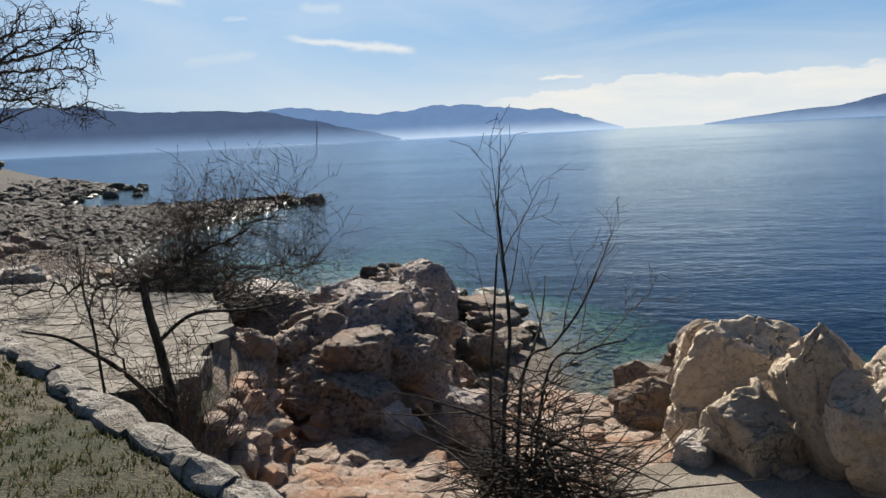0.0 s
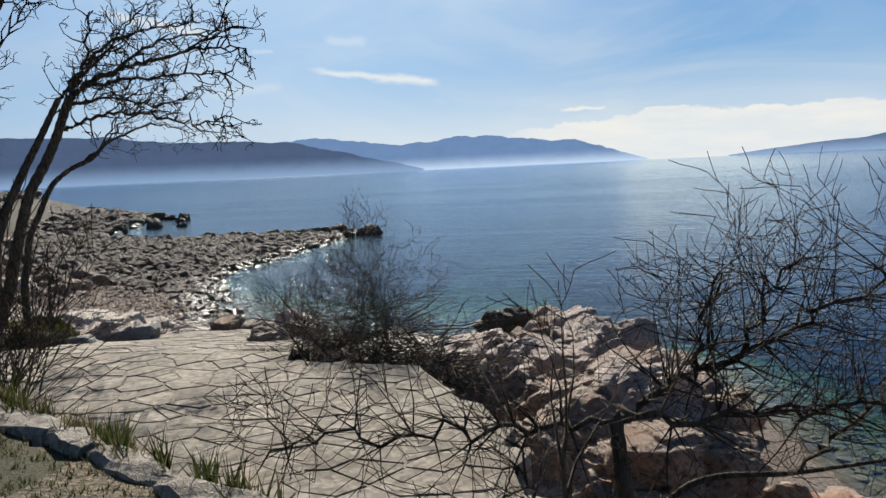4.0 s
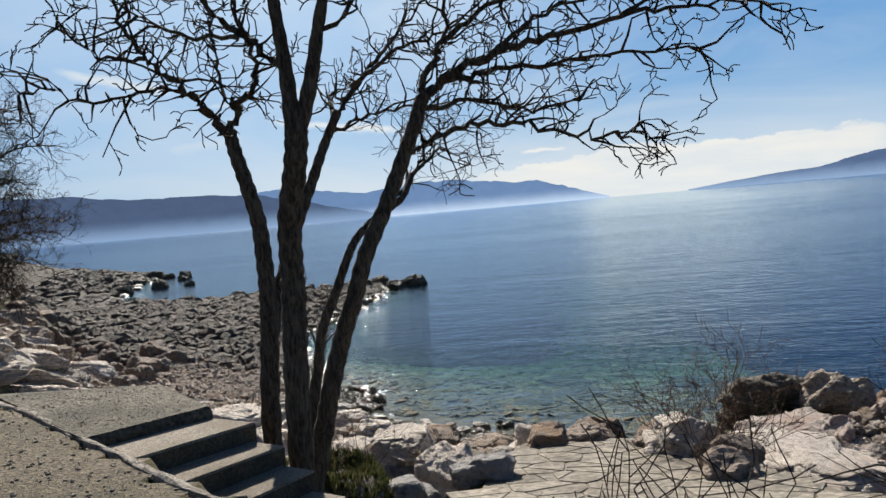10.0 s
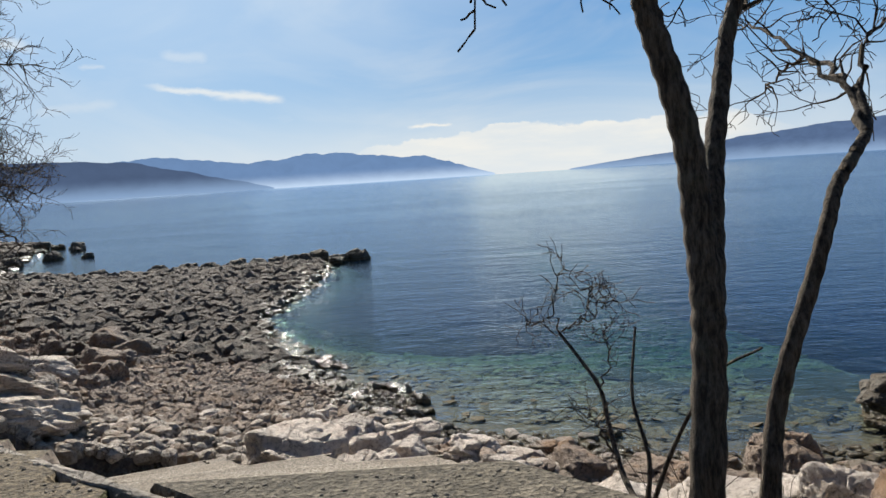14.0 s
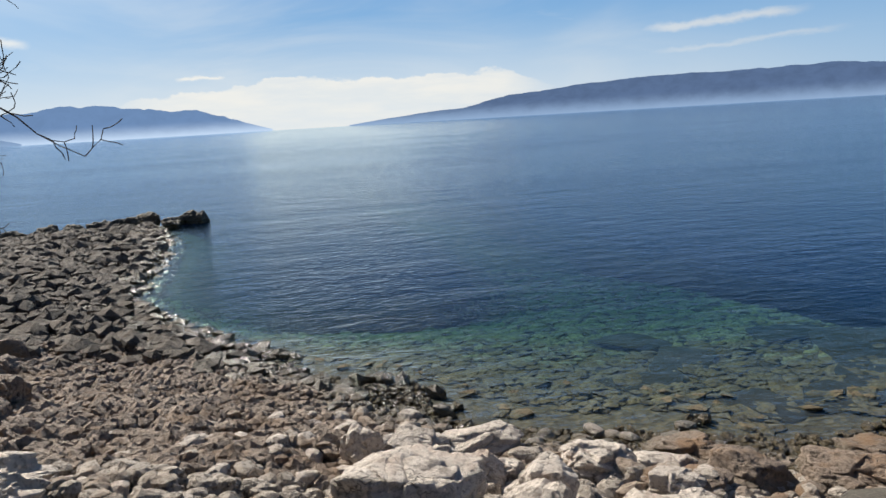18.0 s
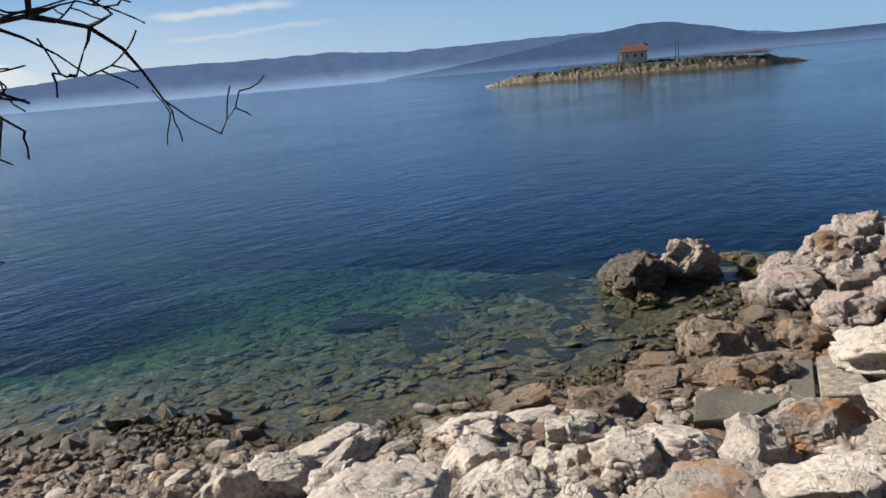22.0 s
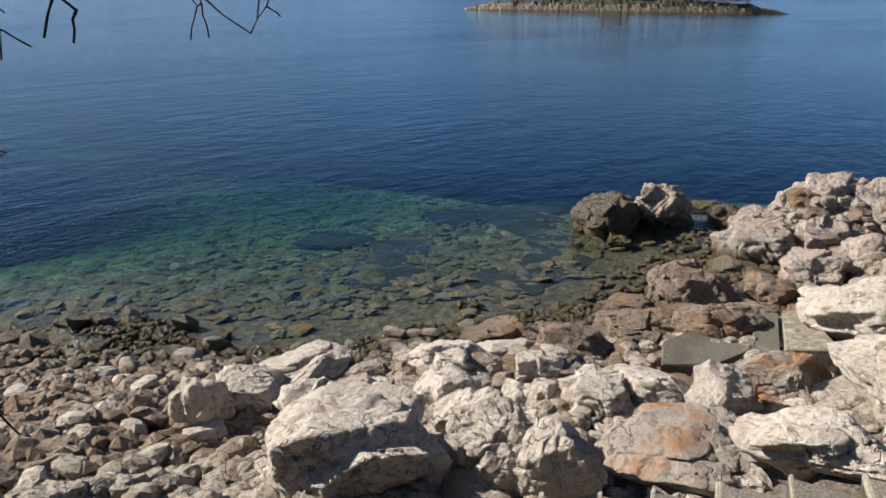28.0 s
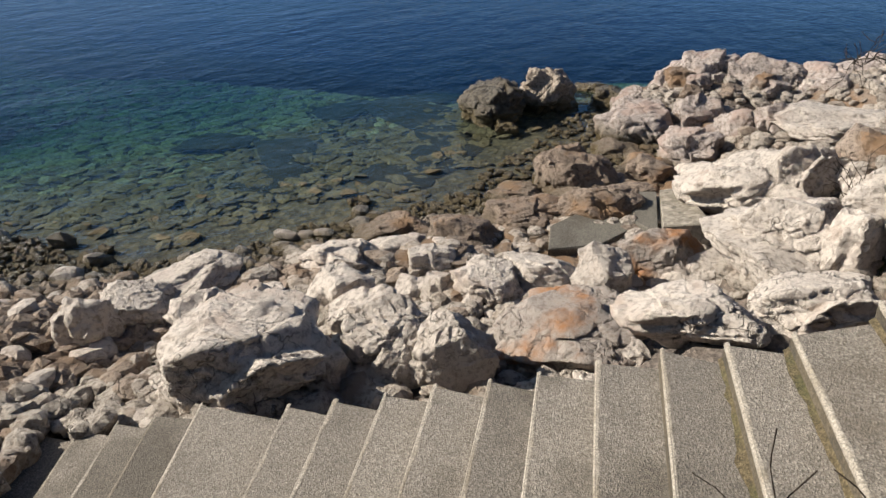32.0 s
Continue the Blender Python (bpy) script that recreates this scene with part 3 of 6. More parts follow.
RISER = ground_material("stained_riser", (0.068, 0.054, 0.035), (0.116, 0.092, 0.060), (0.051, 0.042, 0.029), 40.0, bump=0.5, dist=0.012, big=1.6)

MOSS = ground_material("moss", (0.07, 0.053, 0.026), (0.17, 0.13, 0.07), (0.08, 0.072, 0.03), 45.0, bump=1.0, dist=0.02, big=2.5)


# ---- kerb, landing and stairs ----
def walk_line(line, step):
    """Points at even steps along a polyline, with their headings."""
    out = []
    for (ax, ay), (bx, by) in zip(line, line[1:]):
        n = max(1, round(math.hypot(bx - ax, by - ay) / step))
        for k in range(n):
            out.append((ax + (bx - ax) * k / n, ay + (by - ay) * k / n, math.atan2(by - ay, bx - ax)))
    return out


def facet_rock(seed, cuts=9, sub=3, rough=0.10, sharp=16.0):
    """A broken limestone block: six leaning sides and some random cuts, with worn edges and chipped faces. About 1 m across."""
    rng = random.Random(seed)
    bm = bmesh.new()
    bmesh.ops.create_icosphere(bm, subdivisions=sub, radius=1.0)
    v = np.array([p.co[:] for p in bm.verts])
    v /= np.linalg.norm(v, axis=1)[:, None]
    faces = [[p.index for p in f.verts] for f in bm.faces]
    bm.free()
    inv = np.zeros(len(v))
    sides = [(s if k == 0 else 0, s if k == 1 else 0, s if k == 2 else 0) for k in range(3) for s in (-1, 1)]
    for k in range(6 + cuts):
        lean = 0.28 if k < 6 else 1.0
        nrm = np.array([rng.gauss(0, lean) for _ in range(3)]) + (np.array(sides[k]) if k < 6 else 0)
        nrm /= np.linalg.norm(nrm)
        d = rng.uniform(0.38, 0.47) if k < 6 else rng.uniform(0.40, 0.54)
        inv += np.maximum(v @ nrm / d, 0.0) ** sharp
    r = np.minimum(np.maximum(inv, 1e-9) ** (-1.0 / sharp), 0.62)
    p = v * r[:, None]
    off = Vector((rng.uniform(0, 50), rng.uniform(0, 50), 3))
    out = []
    for q in p:
        w = Vector(q)
        a = noise.noise(w * 2.2 + off) * rough
        a += noise.noise(w * 5.0 + off) * rough * 0.4 + noise.noise(w * 11.0 + off) * rough * 0.25
        out.append(w * (1 + a))
    p = np.array(out)
    return p, faces


def block_rock(seed, sub=5, pieces=3, cuts=7, sharp=34.0, chip=0.05, rough=0.035):
    """Limestone broken along flat planes: blocks grown together round one middle, with chipped faces, cracks and bedding lines. About 1 m across."""
    rng = random.Random(seed)
    bm = bmesh.new()
    bmesh.ops.create_icosphere(bm, subdivisions=sub, radius=1.0)
    v = np.array([p.co[:] for p in bm.verts])
    v /= np.linalg.norm(v, axis=1)[:, None]
    faces = [[p.index for p in f.verts] for f in bm.faces]
    bm.free()
    r = np.zeros(len(v))
    for k in range(pieces):
        s = 0.92 if k == 0 else rng.uniform(0.50, 0.78)
        o = np.zeros(3) if k == 0 else np.array((rng.uniform(-.24, .24), rng.uniform(-.24, .24), rng.uniform(-.18, .20)))
        turn = np.array(Euler((rng.uniform(-.4, .4), rng.uniform(-.4, .4), rng.uniform(0, 6.3))).to_matrix())
        inv = np.zeros(len(v))
        for j in range(6 + cuts):
            n = np.array([rng.gauss(0, 0.25 if j < 6 else 1.0) for _ in range(3)])
            if j < 6:
                n[j // 2] += 1 if j % 2 else -1
            n = turn @ (n / np.linalg.norm(n))
            d = (rng.uniform(0.40, 0.52) if j < 6 else rng.uniform(0.42, 0.56)) * s + n @ o
            inv += (np.maximum(v @ n, 0.0) / max(d, 0.10)) ** sharp
        r = np.maximum(r, np.maximum(inv, 1e-12) ** (-1.0 / sharp))
    r = np.minimum(r, 0.66)
    off = Vector((rng.uniform(0, 50), rng.uniform(0, 50), 3))
    bed = Vector((rng.gauss(0, .35), rng.gauss(0, .35), 1)).normalized()
    lines = rng.uniform(3.0, 5.0)
    out = []
    for d, q in zip(v, r):
        w = Vector(d * q)
        n1 = noise.noise(w * 2.6 + off)
        a = n1 * rough + noise.noise(w * 6.5 + off) * rough * 0.6 + noise.noise(w * 16.0 + off) * rough * 0.35
        u = w * 2.9 + off + Vector((n1, -n1, n1)) * 0.25
        f, c = noise.voronoi(u)
        a += noise.noise(c[0] * 7.3) * chip + noise.noise_vector(c[0] * 3.7) @ (u - c[0]) * chip * 1.5 - max(0.0, 0.05 - (f[1] - f[0])) * chip * 14.0
        if sub > 3:
            u = w * 7.5 + off
            f, c = noise.voronoi(u)
            a += noise.noise(c[0] * 5.1) * chip * 0.4 + noise.noise_vector(c[0] * 4.3) @ (u - c[0]) * chip * 0.55
            t = (w @ bed) * lines + n1 * 0.35
            a -= max(0.0, 0.05 - abs(t - round(t))) * chip * 8.0 * (noise.noise(w * 1.7 - off) > -0.05)
        out.append(w * (1 + a))
    return np.array(out), faces


BIG_SHAPES = [block_rock(100 + k, 6, 4 + k % 2, 6 + k % 4, 44.0, 0.10, 0.055) for k in range(12)]
SEA_SHAPES = [block_rock(140 + k, 6, 4, 7, 30.0, 0.13, 0.11) for k in range(4)]
ROCK_SHAPES = [block_rock(160 + k, 4, 3, 6, 40.0, 0.09, 0.05) for k in range(14)]
SMALL_SHAPES = [facet_rock(200 + k, 6, 2, 0.10) for k in range(10)]
TINY_SHAPES = [facet_rock(300 + k, 4, 1, 0.05) for k in range(8)]
ROCK_MESHES = {}


def rock_mesh(shape_set, k, mat):
    key = (id(shape_set), k, mat.name)
    if key not in ROCK_MESHES:
        p, f = shape_set[k]
        ROCK_MESHES[key] = mesh_of("rock", p.tolist(), f, mat, len(p) > 1000)
    return ROCK_MESHES[key]


LOOKS = {"P": (ROCK_PALE, "pale broken limestone boulder on the shore"), "K": (ROCK_PINK, "pinkish fissured limestone block"),
         "B": (ROCK_BROWN, "brown sea-worn rock at the water's edge"), "R": (ROCK_BROWN_DRY, "rust-brown weathered outcrop block"),
         "D": (ROCK_DARK, "dark pitted rock standing in the sea"), "O": (ROCK_ORANGE, "pale block with rust-orange stained face"),
         "S": (ROCK_PALE, "flat tilted slab of pale limestone on other rocks"), "E": (ROCK_PINK, "fissured rock with a wet brown foot in the sea"),
         "N": (ROCK_SEA, "rounded brown-grey boulder standing in the sea"),
         "T": (ROCK_TAN, "tall sandy-tan limestone slab"), "G": (ROCK_GREY, "smooth grey bedrock hump on the bank")}


def rock(x, y, z, sx, sy, sz, yaw, k, look_key, name="boulder", tilt=None):
    """One rock; z is its foot and sz its height above it. It is sunk a little into the ground below."""
    mat, label = LOOKS[look_key]
    rng = random.Random(k * 7 + 1)
    g = ground_at(x, y)
    top = max(z + sz, g + 0.3 * sz)
    foot = min(z, g) - 0.12
    high = min(top - foot, 1.15 * max(sx, sz))
    foot = top - high
    big = max(sx, sz) > 0.75
    shapes = SEA_SHAPES if look_key in "DN" else BIG_SHAPES if big else ROCK_SHAPES
    ob = new(name, rock_mesh(shapes, k % len(shapes), mat))
    t = tilt or (rng.uniform(-12, 12), rng.uniform(-12, 12))
    ob.matrix_world = Matrix.LocRotScale((x, y, foot + high * 0.5), Euler((radians(t[0]), radians(t[1]), radians(yaw + rng.uniform(-25, 25)))),
                                         (sx * 1.10, sy * 1.12, high * 0.98))
    return tagged(ob, label, "rock", group="shore rocks")


def pile(cx, cy, rx, ry, count, s0, s1, look_key, seed, flat=0.75, proud=0.45, name="boulder", joined=""):
    """Blocks lying close together over a rise of the ground; far ones are joined into one mesh."""
    rng = random.Random(seed)
    vs, fs, ms, base, mats = [], [], [], 0, [LOOKS[q][0] for q in look_key]
    for k in range(count):
        a, q = rng.uniform(0, 6.283), math.sqrt(rng.uniform(0, 1))
        x, y = cx + rx * q * math.cos(a), cy + ry * q * math.sin(a)
        s = s0 + (s1 - s0) * rng.random() ** 1.8
        wide, high, yaw, pick = rng.uniform(0.7, 1.0), s * (flat * rng.uniform(0.7, 1.2) * 0.6 + proud * 0.6), rng.uniform(0, 360), rng.randrange(400)
        if inside(x, y, PAVE) or inside(x, y, STAIR_ZONE) or inside(x, y, INLAND):
            continue
        g = ground_at(x, y)
        if not joined:
            rock(x, y, g - 0.2 * s, s, s * wide, high, yaw, pick, look_key[k % len(look_key)], name)
            continue
        p, f = ROCK_SHAPES[pick % len(ROCK_SHAPES)]
        m = Matrix.LocRotScale((x, y, g + high * 0.25), Euler((rng.uniform(-.2, .2), rng.uniform(-.2, .2), radians(yaw))), (s * 1.15, s * wide * 1.15, high * 1.2))
        m = np.array(m)
        vs.append(p @ m[:3, :3].T + m[:3, 3])
        fs.append(np.array(f) + base)
        ms += [k % len(mats)] * len(f)
        base += len(p)
    if joined:
        tagged(new(name, mesh_of(name, np.concatenate(vs).tolist(), np.concatenate(fs).tolist(), mats, False, ms)), joined, "rocks", kind="stuff")


def slab_mesh(name, poly, z0, z1, mat, bevel=0.02, jitter=0.0, seed=0, side=None):
    """An upright prism over a polygon with a softened upper edge."""
    rng = random.Random(seed)
    n = len(poly)
    cx, cy = sum(p[0] for p in poly) / n, sum(p[1] for p in poly) / n
    area = sum(poly[k][0] * poly[(k + 1) % n][1] - poly[(k + 1) % n][0] * poly[k][1] for k in range(n))
    if area < 0:
        poly = poly[::-1]
    zt = [z1 if not callable(z1) else z1(*p) for p in poly]
    verts = []
    for (px, py) in poly:
        verts.append((px, py, z0))
    for (px, py), z in zip(poly, zt):
        verts.append((px, py, z - bevel))
    for (px, py), z in zip(poly, zt):
        d = math.hypot(px - cx, py - cy) or 1
        verts.append((px - (px - cx) / d * bevel, py - (py - cy) / d * bevel, z + rng.uniform(-jitter, jitter)))
    faces = [tuple(range(n))[::-1], tuple(range(2 * n, 3 * n))]
    for k in range(n):
        j = (k + 1) % n
        faces.append((k, j, n + j, n + k))
        faces.append((n + k, n + j, 2 * n + j, 2 * n + k))
    if side is not None:
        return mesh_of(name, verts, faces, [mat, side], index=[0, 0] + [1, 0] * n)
    return mesh_of(name, verts, faces, mat)


def build_kerb():
    kerb = thing("kerb", "rough grey stone and mortar edging along the path", "kerb", kind="structure")
    rng = random.Random(5)
    prof = [(0.16, -0.06), (0.13, 0.02), (0.07, 0.05), (-0.01, 0.055), (-0.08, 0.045), (-0.14, 0.0), (-0.18, -0.14), (-0.18, -0.38), (-0.15, -0.62)]
    line = walk_line(KERB[1:17], 0.13)
    n, s = 4, 0
    while s < len(line) - 7:
        n = rng.randrange(3, 7)
        lift, slip, fat = rng.uniform(-0.025, 0.03), rng.uniform(-0.035, 0.035), rng.uniform(0.85, 1.15)
        v, f = [], []
        for k in range(n + 1):
            x, y, a = line[s + k]
            wide = float(np.interp(x, [-4.5, -2.5, -1.0, 8.5, 11.0], [1.0, 0.7, 0.22, 0.24, 0.62])) * fat
            end = 0.85 if k in (0, n) else 1.0
            for o, z in prof:
                jx = noise.noise(Vector((x * 3.1, y * 3.1, z * 4 + o * 7))) * 0.07 + noise.noise(Vector((x * 9, y * 9, z * 9 + o * 9))) * 0.045 + slip
                jz = noise.noise(Vector((x * 4.3 + 9, y * 4.3, o * 6))) * 0.05 + noise.noise(Vector((x * 12, y * 12, o * 12))) * 0.03 + lift - (0.03 if k in (0, n) else 0)
                v.append((x + math.sin(a) * (o * end + jx) * wide, y - math.cos(a) * (o * end + jx) * wide, 3.572 + (0.016 if wide > 0.5 else 0.0) + (z if z < -0.05 else z * min(1.0, wide * 0.9)) + jz * min(1.0, wide)))
        m = len(prof)
        for k in range(n):
            for q in range(m - 1):
                f.append((k * m + q, k * m + q + 1, (k + 1) * m + q + 1, (k + 1) * m + q))
        f += [tuple(range(m))[::-1], tuple(range(n * m, n * m + m))]
        part("kerb_stone", mesh_of("kerb_stone", v, f, KERB_MAT), kerb)
        s += n


build_kerb()


def build_stairs():
    st = thing("concrete_stairs", "weathered exposed-aggregate concrete stairs down to the beach", "stairs", kind="structure")
    landing = [(3.42, 5.76), (2.34, 6.86), (0.32, 6.80), (1.35, 5.98), (2.75, 4.85)]
    part("landing", slab_mesh("landing", landing, 2.2, 3.582, LANDING, 0.04), st, "sand-strewn concrete landing")
    # south flight, down to the paved terrace
    ex, ey = 0.31, -0.17
    for k in range(1, 7):
        o, i = (3.42 + ex * (k - 1), 5.76 + ey * (k - 1)), (2.75 + 0.36 * (k - 1), 4.85 - 0.27 * (k - 1))
        o2, i2 = (o[0] + ex * 1.4 + 0.06, o[1] + ey * 1.4 + 0.02), (i[0] + 0.36 * 1.3, i[1] - 0.27 * 1.3)
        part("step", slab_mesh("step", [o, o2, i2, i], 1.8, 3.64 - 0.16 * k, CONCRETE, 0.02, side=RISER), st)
    # north flight: broad steps that bend, then a fan of narrower ones
    for k in range(len(STAIR_OUT) - 1):
        z = 3.64 - 0.15 * (k + 1)
        a, b, c, d = STAIR_OUT[k], STAIR_OUT[k + 1], STAIR_IN[k + 1], STAIR_IN[k]
        back = ((a[0] - (b[0] - a[0]) * 0.12, a[1] - (b[1] - a[1]) * 0.12), (d[0] - (c[0] - d[0]) * 0.12, d[1] - (c[1] - d[1]) * 0.12))
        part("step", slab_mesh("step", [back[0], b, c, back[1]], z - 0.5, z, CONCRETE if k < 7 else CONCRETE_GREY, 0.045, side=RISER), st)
        # worn front edge of the tread
        v, f, cells = [], [], 24
        for j in range(cells + 1):
            t = j / cells
            x, y = b[0] + (c[0] - b[0]) * t, b[1] + (c[1] - b[1]) * t
            ux, uy = a[0] - b[0] + (d[0] - c[0] - a[0] + b[0]) * t, a[1] - b[1] + (d[1] - c[1] - a[1] + b[1]) * t
            ln = math.hypot(ux, uy)
            w = 0.012 + 0.02 * noise.noise(Vector((x * 3.1, y * 3.1, 5))) + 0.015 * noise.noise(Vector((x * 11, y * 11, 6)))
            v += [(x - ux / ln * 0.004, y - uy / ln * 0.004, z - 0.026), (x - ux / ln * 0.002, y - uy / ln * 0.002, z - 0.012), (x + ux / ln * 0.014, y + uy / ln * 0.014, z + 0.003), (x + ux / ln * (0.018 + max(w, 0.003)), y + uy / ln * (0.018 + max(w, 0.003)), z + 0.001)]
        for j in range(cells):
            for q in range(3):
                f.append((j * 4 + q, j * 4 + 4 + q, j * 4 + 5 + q, j * 4 + 1 + q))
        part("nosing", mesh_of("nosing", v, f, NOSING, True), st, "worn pale front edge of the step")
        if k < 9:  # damp dirt and moss gathered at the foot of the riser
            v, f, cells = [], [], 26
            for j in range(cells + 1):
                t = j / cells
                x, y = a[0] + (d[0] - a[0]) * t, a[1] + (d[1] - a[1]) * t
                ux, uy = b[0] - a[0] + (c[0] - b[0] - d[0] + a[0]) * t, b[1] - a[1] + (c[1] - b[1] - d[1] + a[1]) * t
                ln = math.hypot(ux, uy)
                w = max(0.012, 0.03 + 0.05 * noise.noise(Vector((x * 2.3, y * 2.3, 1))) + 0.035 * noise.noise(Vector((x * 9, y * 9, 2))))
                v += [(x, y, z + 0.03), (x + ux / ln * w * 0.5, y + uy / ln * w * 0.5, z + 0.012), (x + ux / ln * w, y + uy / ln * w, z + 0.002)]
            for j in range(cells):
                for q in range(2):
                    f.append((j * 3 + q, j * 3 + q + 1, j * 3 + q + 4, j * 3 + q + 3))
            part("moss_strip", mesh_of("moss_strip", v, f, MOSS, True), st, "brown-green moss and grit at the riser foot")


build_stairs()


# ---- trees ----
def tube(path, radii, sides, verts, faces):
    base = len(verts)
    for k, (p, r) in enumerate(zip(path, radii)):
        d = (path[min(k + 1, len(path) - 1)] - path[max(k - 1, 0)]).normalized()
        u = d.orthogonal().normalized()
        w = d.cross(u)
        for s in range(sides):
            a = 2 * math.pi * s / sides
            verts.append(tuple(p + (u * math.cos(a) + w * math.sin(a)) * r))
    for k in range(len(path) - 1):
        for s in range(sides):
            t = (s + 1) % sides
            faces.append((base + k * sides + s, base + k * sides + t, base + (k + 1) * sides + t, base + (k + 1) * sides + s))


def curve_points(pts, n):
    """A smooth line through a few points."""
    pts = [Vector(p) for p in pts]
    pts = [pts[0] * 2 - pts[1]] + pts + [pts[-1] * 2 - pts[-2]]
    out = []
    for k in range(1, len(pts) - 2):
        p0, p1, p2, p3 = pts[k - 1:k + 3]
        for j in range(n):
            t = j / n
            out.append(0.5 * ((2 * p1) + (p2 - p0) * t + (2 * p0 - 5 * p1 + 4 * p2 - p3) * t * t + (3 * p1 - p0 - 3 * p2 + p3) * t ** 3))
    out.append(pts[-2])
    return out


def grow(rng, start, way, length, radius, depth, sets, droop=0.0, wild=0.55, every=3, fine=0.003):
    """A crooked branch with side branches; sets[depth] collects (verts, faces)."""
    steps = max(3, int(length / 0.14))
    p, d = Vector(start), Vector(way).normalized()
    path, radii = [p.copy()], [radius]
    for k in range(steps):
        d = (d + Vector((rng.gauss(0, 1), rng.gauss(0, 1), rng.gauss(0, 0.9))) * wild * 0.34 + Vector((0, 0, -droop * 0.05))).normalized()
        p = p + d * (length / steps)
        path.append(p.copy())
        radii.append(max(radius * (1 - 0.82 * (k + 1) / steps), fine))
        if depth > 0 and k >= (steps * 0.15 if depth > 1 else 0) and k % (every if depth > 1 else 1) == 0:
            side = d.cross(Vector((rng.gauss(0, 1), rng.gauss(0, 1), rng.gauss(0, 1)))).normalized()
            grow(rng, p, d * rng.uniform(0.5, 1.0) + side * rng.uniform(0.6, 1.1) + Vector((0, 0, 0.12)), max(0.16, length * rng.uniform(0.28, 0.52) * (1.2 - 0.6 * k / steps)),
                 max(fine * 1.15, radii[-1] * rng.uniform(0.45, 0.7)), depth - 1, sets, droop, wild, every, fine)
    v, f = sets[depth]
    tube(path, radii, 7 if radius > 0.05 else (5 if radius > 0.015 else 3), v, f)


def tree(name, label, stems, limbs, seed, depth=3, every=3, group="", fine=0.003, wild=0.8, boughs=(), sprouts=1, bare=0.15, spray=1.0, curl=1.15):
    """stems: (points, r0, r1) of trunks; limbs: (stem, from 0..1, way, length, radius, droop)."""
    rng = random.Random(seed)
    root = Vector(stems[0][0][0])
    ob = thing(name, label, "tree", tuple(root), group)
    lines = []
    for pts, r0, r1 in stems:
        path = [q - root for q in curve_points(pts, 9)]
        n = len(path)
        radii = [(r0 + (r1 - r0) * k / (n - 1)) * (1.0 + (0.35 * max(0, 1 - k / 4) if r0 > 0.1 else 0)) * (1 + 0.07 * math.sin(k * 1.7)) for k in range(n)]
        v, f = [], []
        tube(path, radii, 12, v, f)
        part("trunk", mesh_of("trunk", v, f, BARK, True), ob)
        lines.append((path, radii))
    for pts, r0, r1 in boughs:
        path = [q - root for q in curve_points(pts, 6)]
        n = len(path)
        path = [q + Vector((rng.gauss(0, 1), rng.gauss(0, 1), rng.gauss(0, 1))) * (0.022 if 0 < k < n - 1 else 0) for k, q in enumerate(path)]
        radii = [r0 + (r1 - r0) * (k / (n - 1)) ** 0.8 for k in range(n)]
        v, f = [], []
        tube(path, radii, 8, v, f)
        limb = part("limb", mesh_of("limb", v, f, BARK, True), ob)
        sets = {d: ([], []) for d in range(4)}
        for k in range(max(3, int(n * bare)), n):
            d = (path[k] - path[k - 1]).normalized()
            for _ in range(sprouts if k < n - 1 else 3):
                side = d.cross(Vector((rng.gauss(0, 1), rng.gauss(0, 1), rng.gauss(0, 1)))).normalized()
                grow(rng, path[k], d * rng.uniform(0.3, 1.0) + side + Vector((0, 0, 0.25)), (0.2 + 0.75 * rng.random() ** 1.4) * spray, max(min(radii[k] * 0.55, 0.012 * spray), fine * 2.4), 2, sets, -0.1, curl, 2, fine)
        v, f = [], []
        for d in range(3):
            n = len(v)
            v += sets[d][0]
            f += [tuple(i + n for i in q) for q in sets[d][1]]
        tagged(part("twig_spray", mesh_of("twig_spray", v, f, TWIG, True), limb), kind="stuff")
    for s, at, way, length, radius, droop in limbs:
        path = lines[s][0]
        sets = {d: ([], []) for d in range(depth + 1)}
        grow(rng, path[int(at * (len(path) - 1))], way, length, radius, depth, sets, droop, wild, every, fine)
        limb = part("limb", mesh_of("limb", *sets[depth], BARK, True), ob)
        v, f = [], []
        for d in range(depth):
            n = len(v)
            v += sets[d][0]
            f += [tuple(i + n for i in q) for q in sets[d][1]]
        tagged(part("twig_spray", mesh_of("twig_spray", v, f, TWIG, True), limb), kind="stuff")
    return ob


def shrub(name, label, x, y, z, height, stems, spread, seed, mat, lean=(0, 0), depth=2, every=3, thick=0.016, fine=0.0042):
    """A leafless bush: stems parted at the ground, each with its side shoots."""
    rng = random.Random(seed)
    ob = thing(name, label, "shrub", (x, y, z))
    for k in range(stems):
        a = rng.uniform(0, 2 * math.pi)
        way = Vector((math.cos(a) * spread * rng.uniform(0.2, 1) + lean[0], math.sin(a) * spread * rng.uniform(0.2, 1) + lean[1], 1))
        sets = {d: ([], []) for d in range(depth + 1)}
        grow(rng, (math.cos(a) * 0.12, math.sin(a) * 0.12, -0.15), way, height * rng.uniform(0.55, 1.05), thick * rng.uniform(0.7, 1.2), depth, sets, -0.6, 0.4, every, fine)
        v, f = [], []
        for sv, sf in sets.values():
            n = len(v)
            v += sv
            f += [tuple(i + n for i in q) for q in sf]
        part("stem", mesh_of("stem", v, f, mat, True), ob)
    return ob


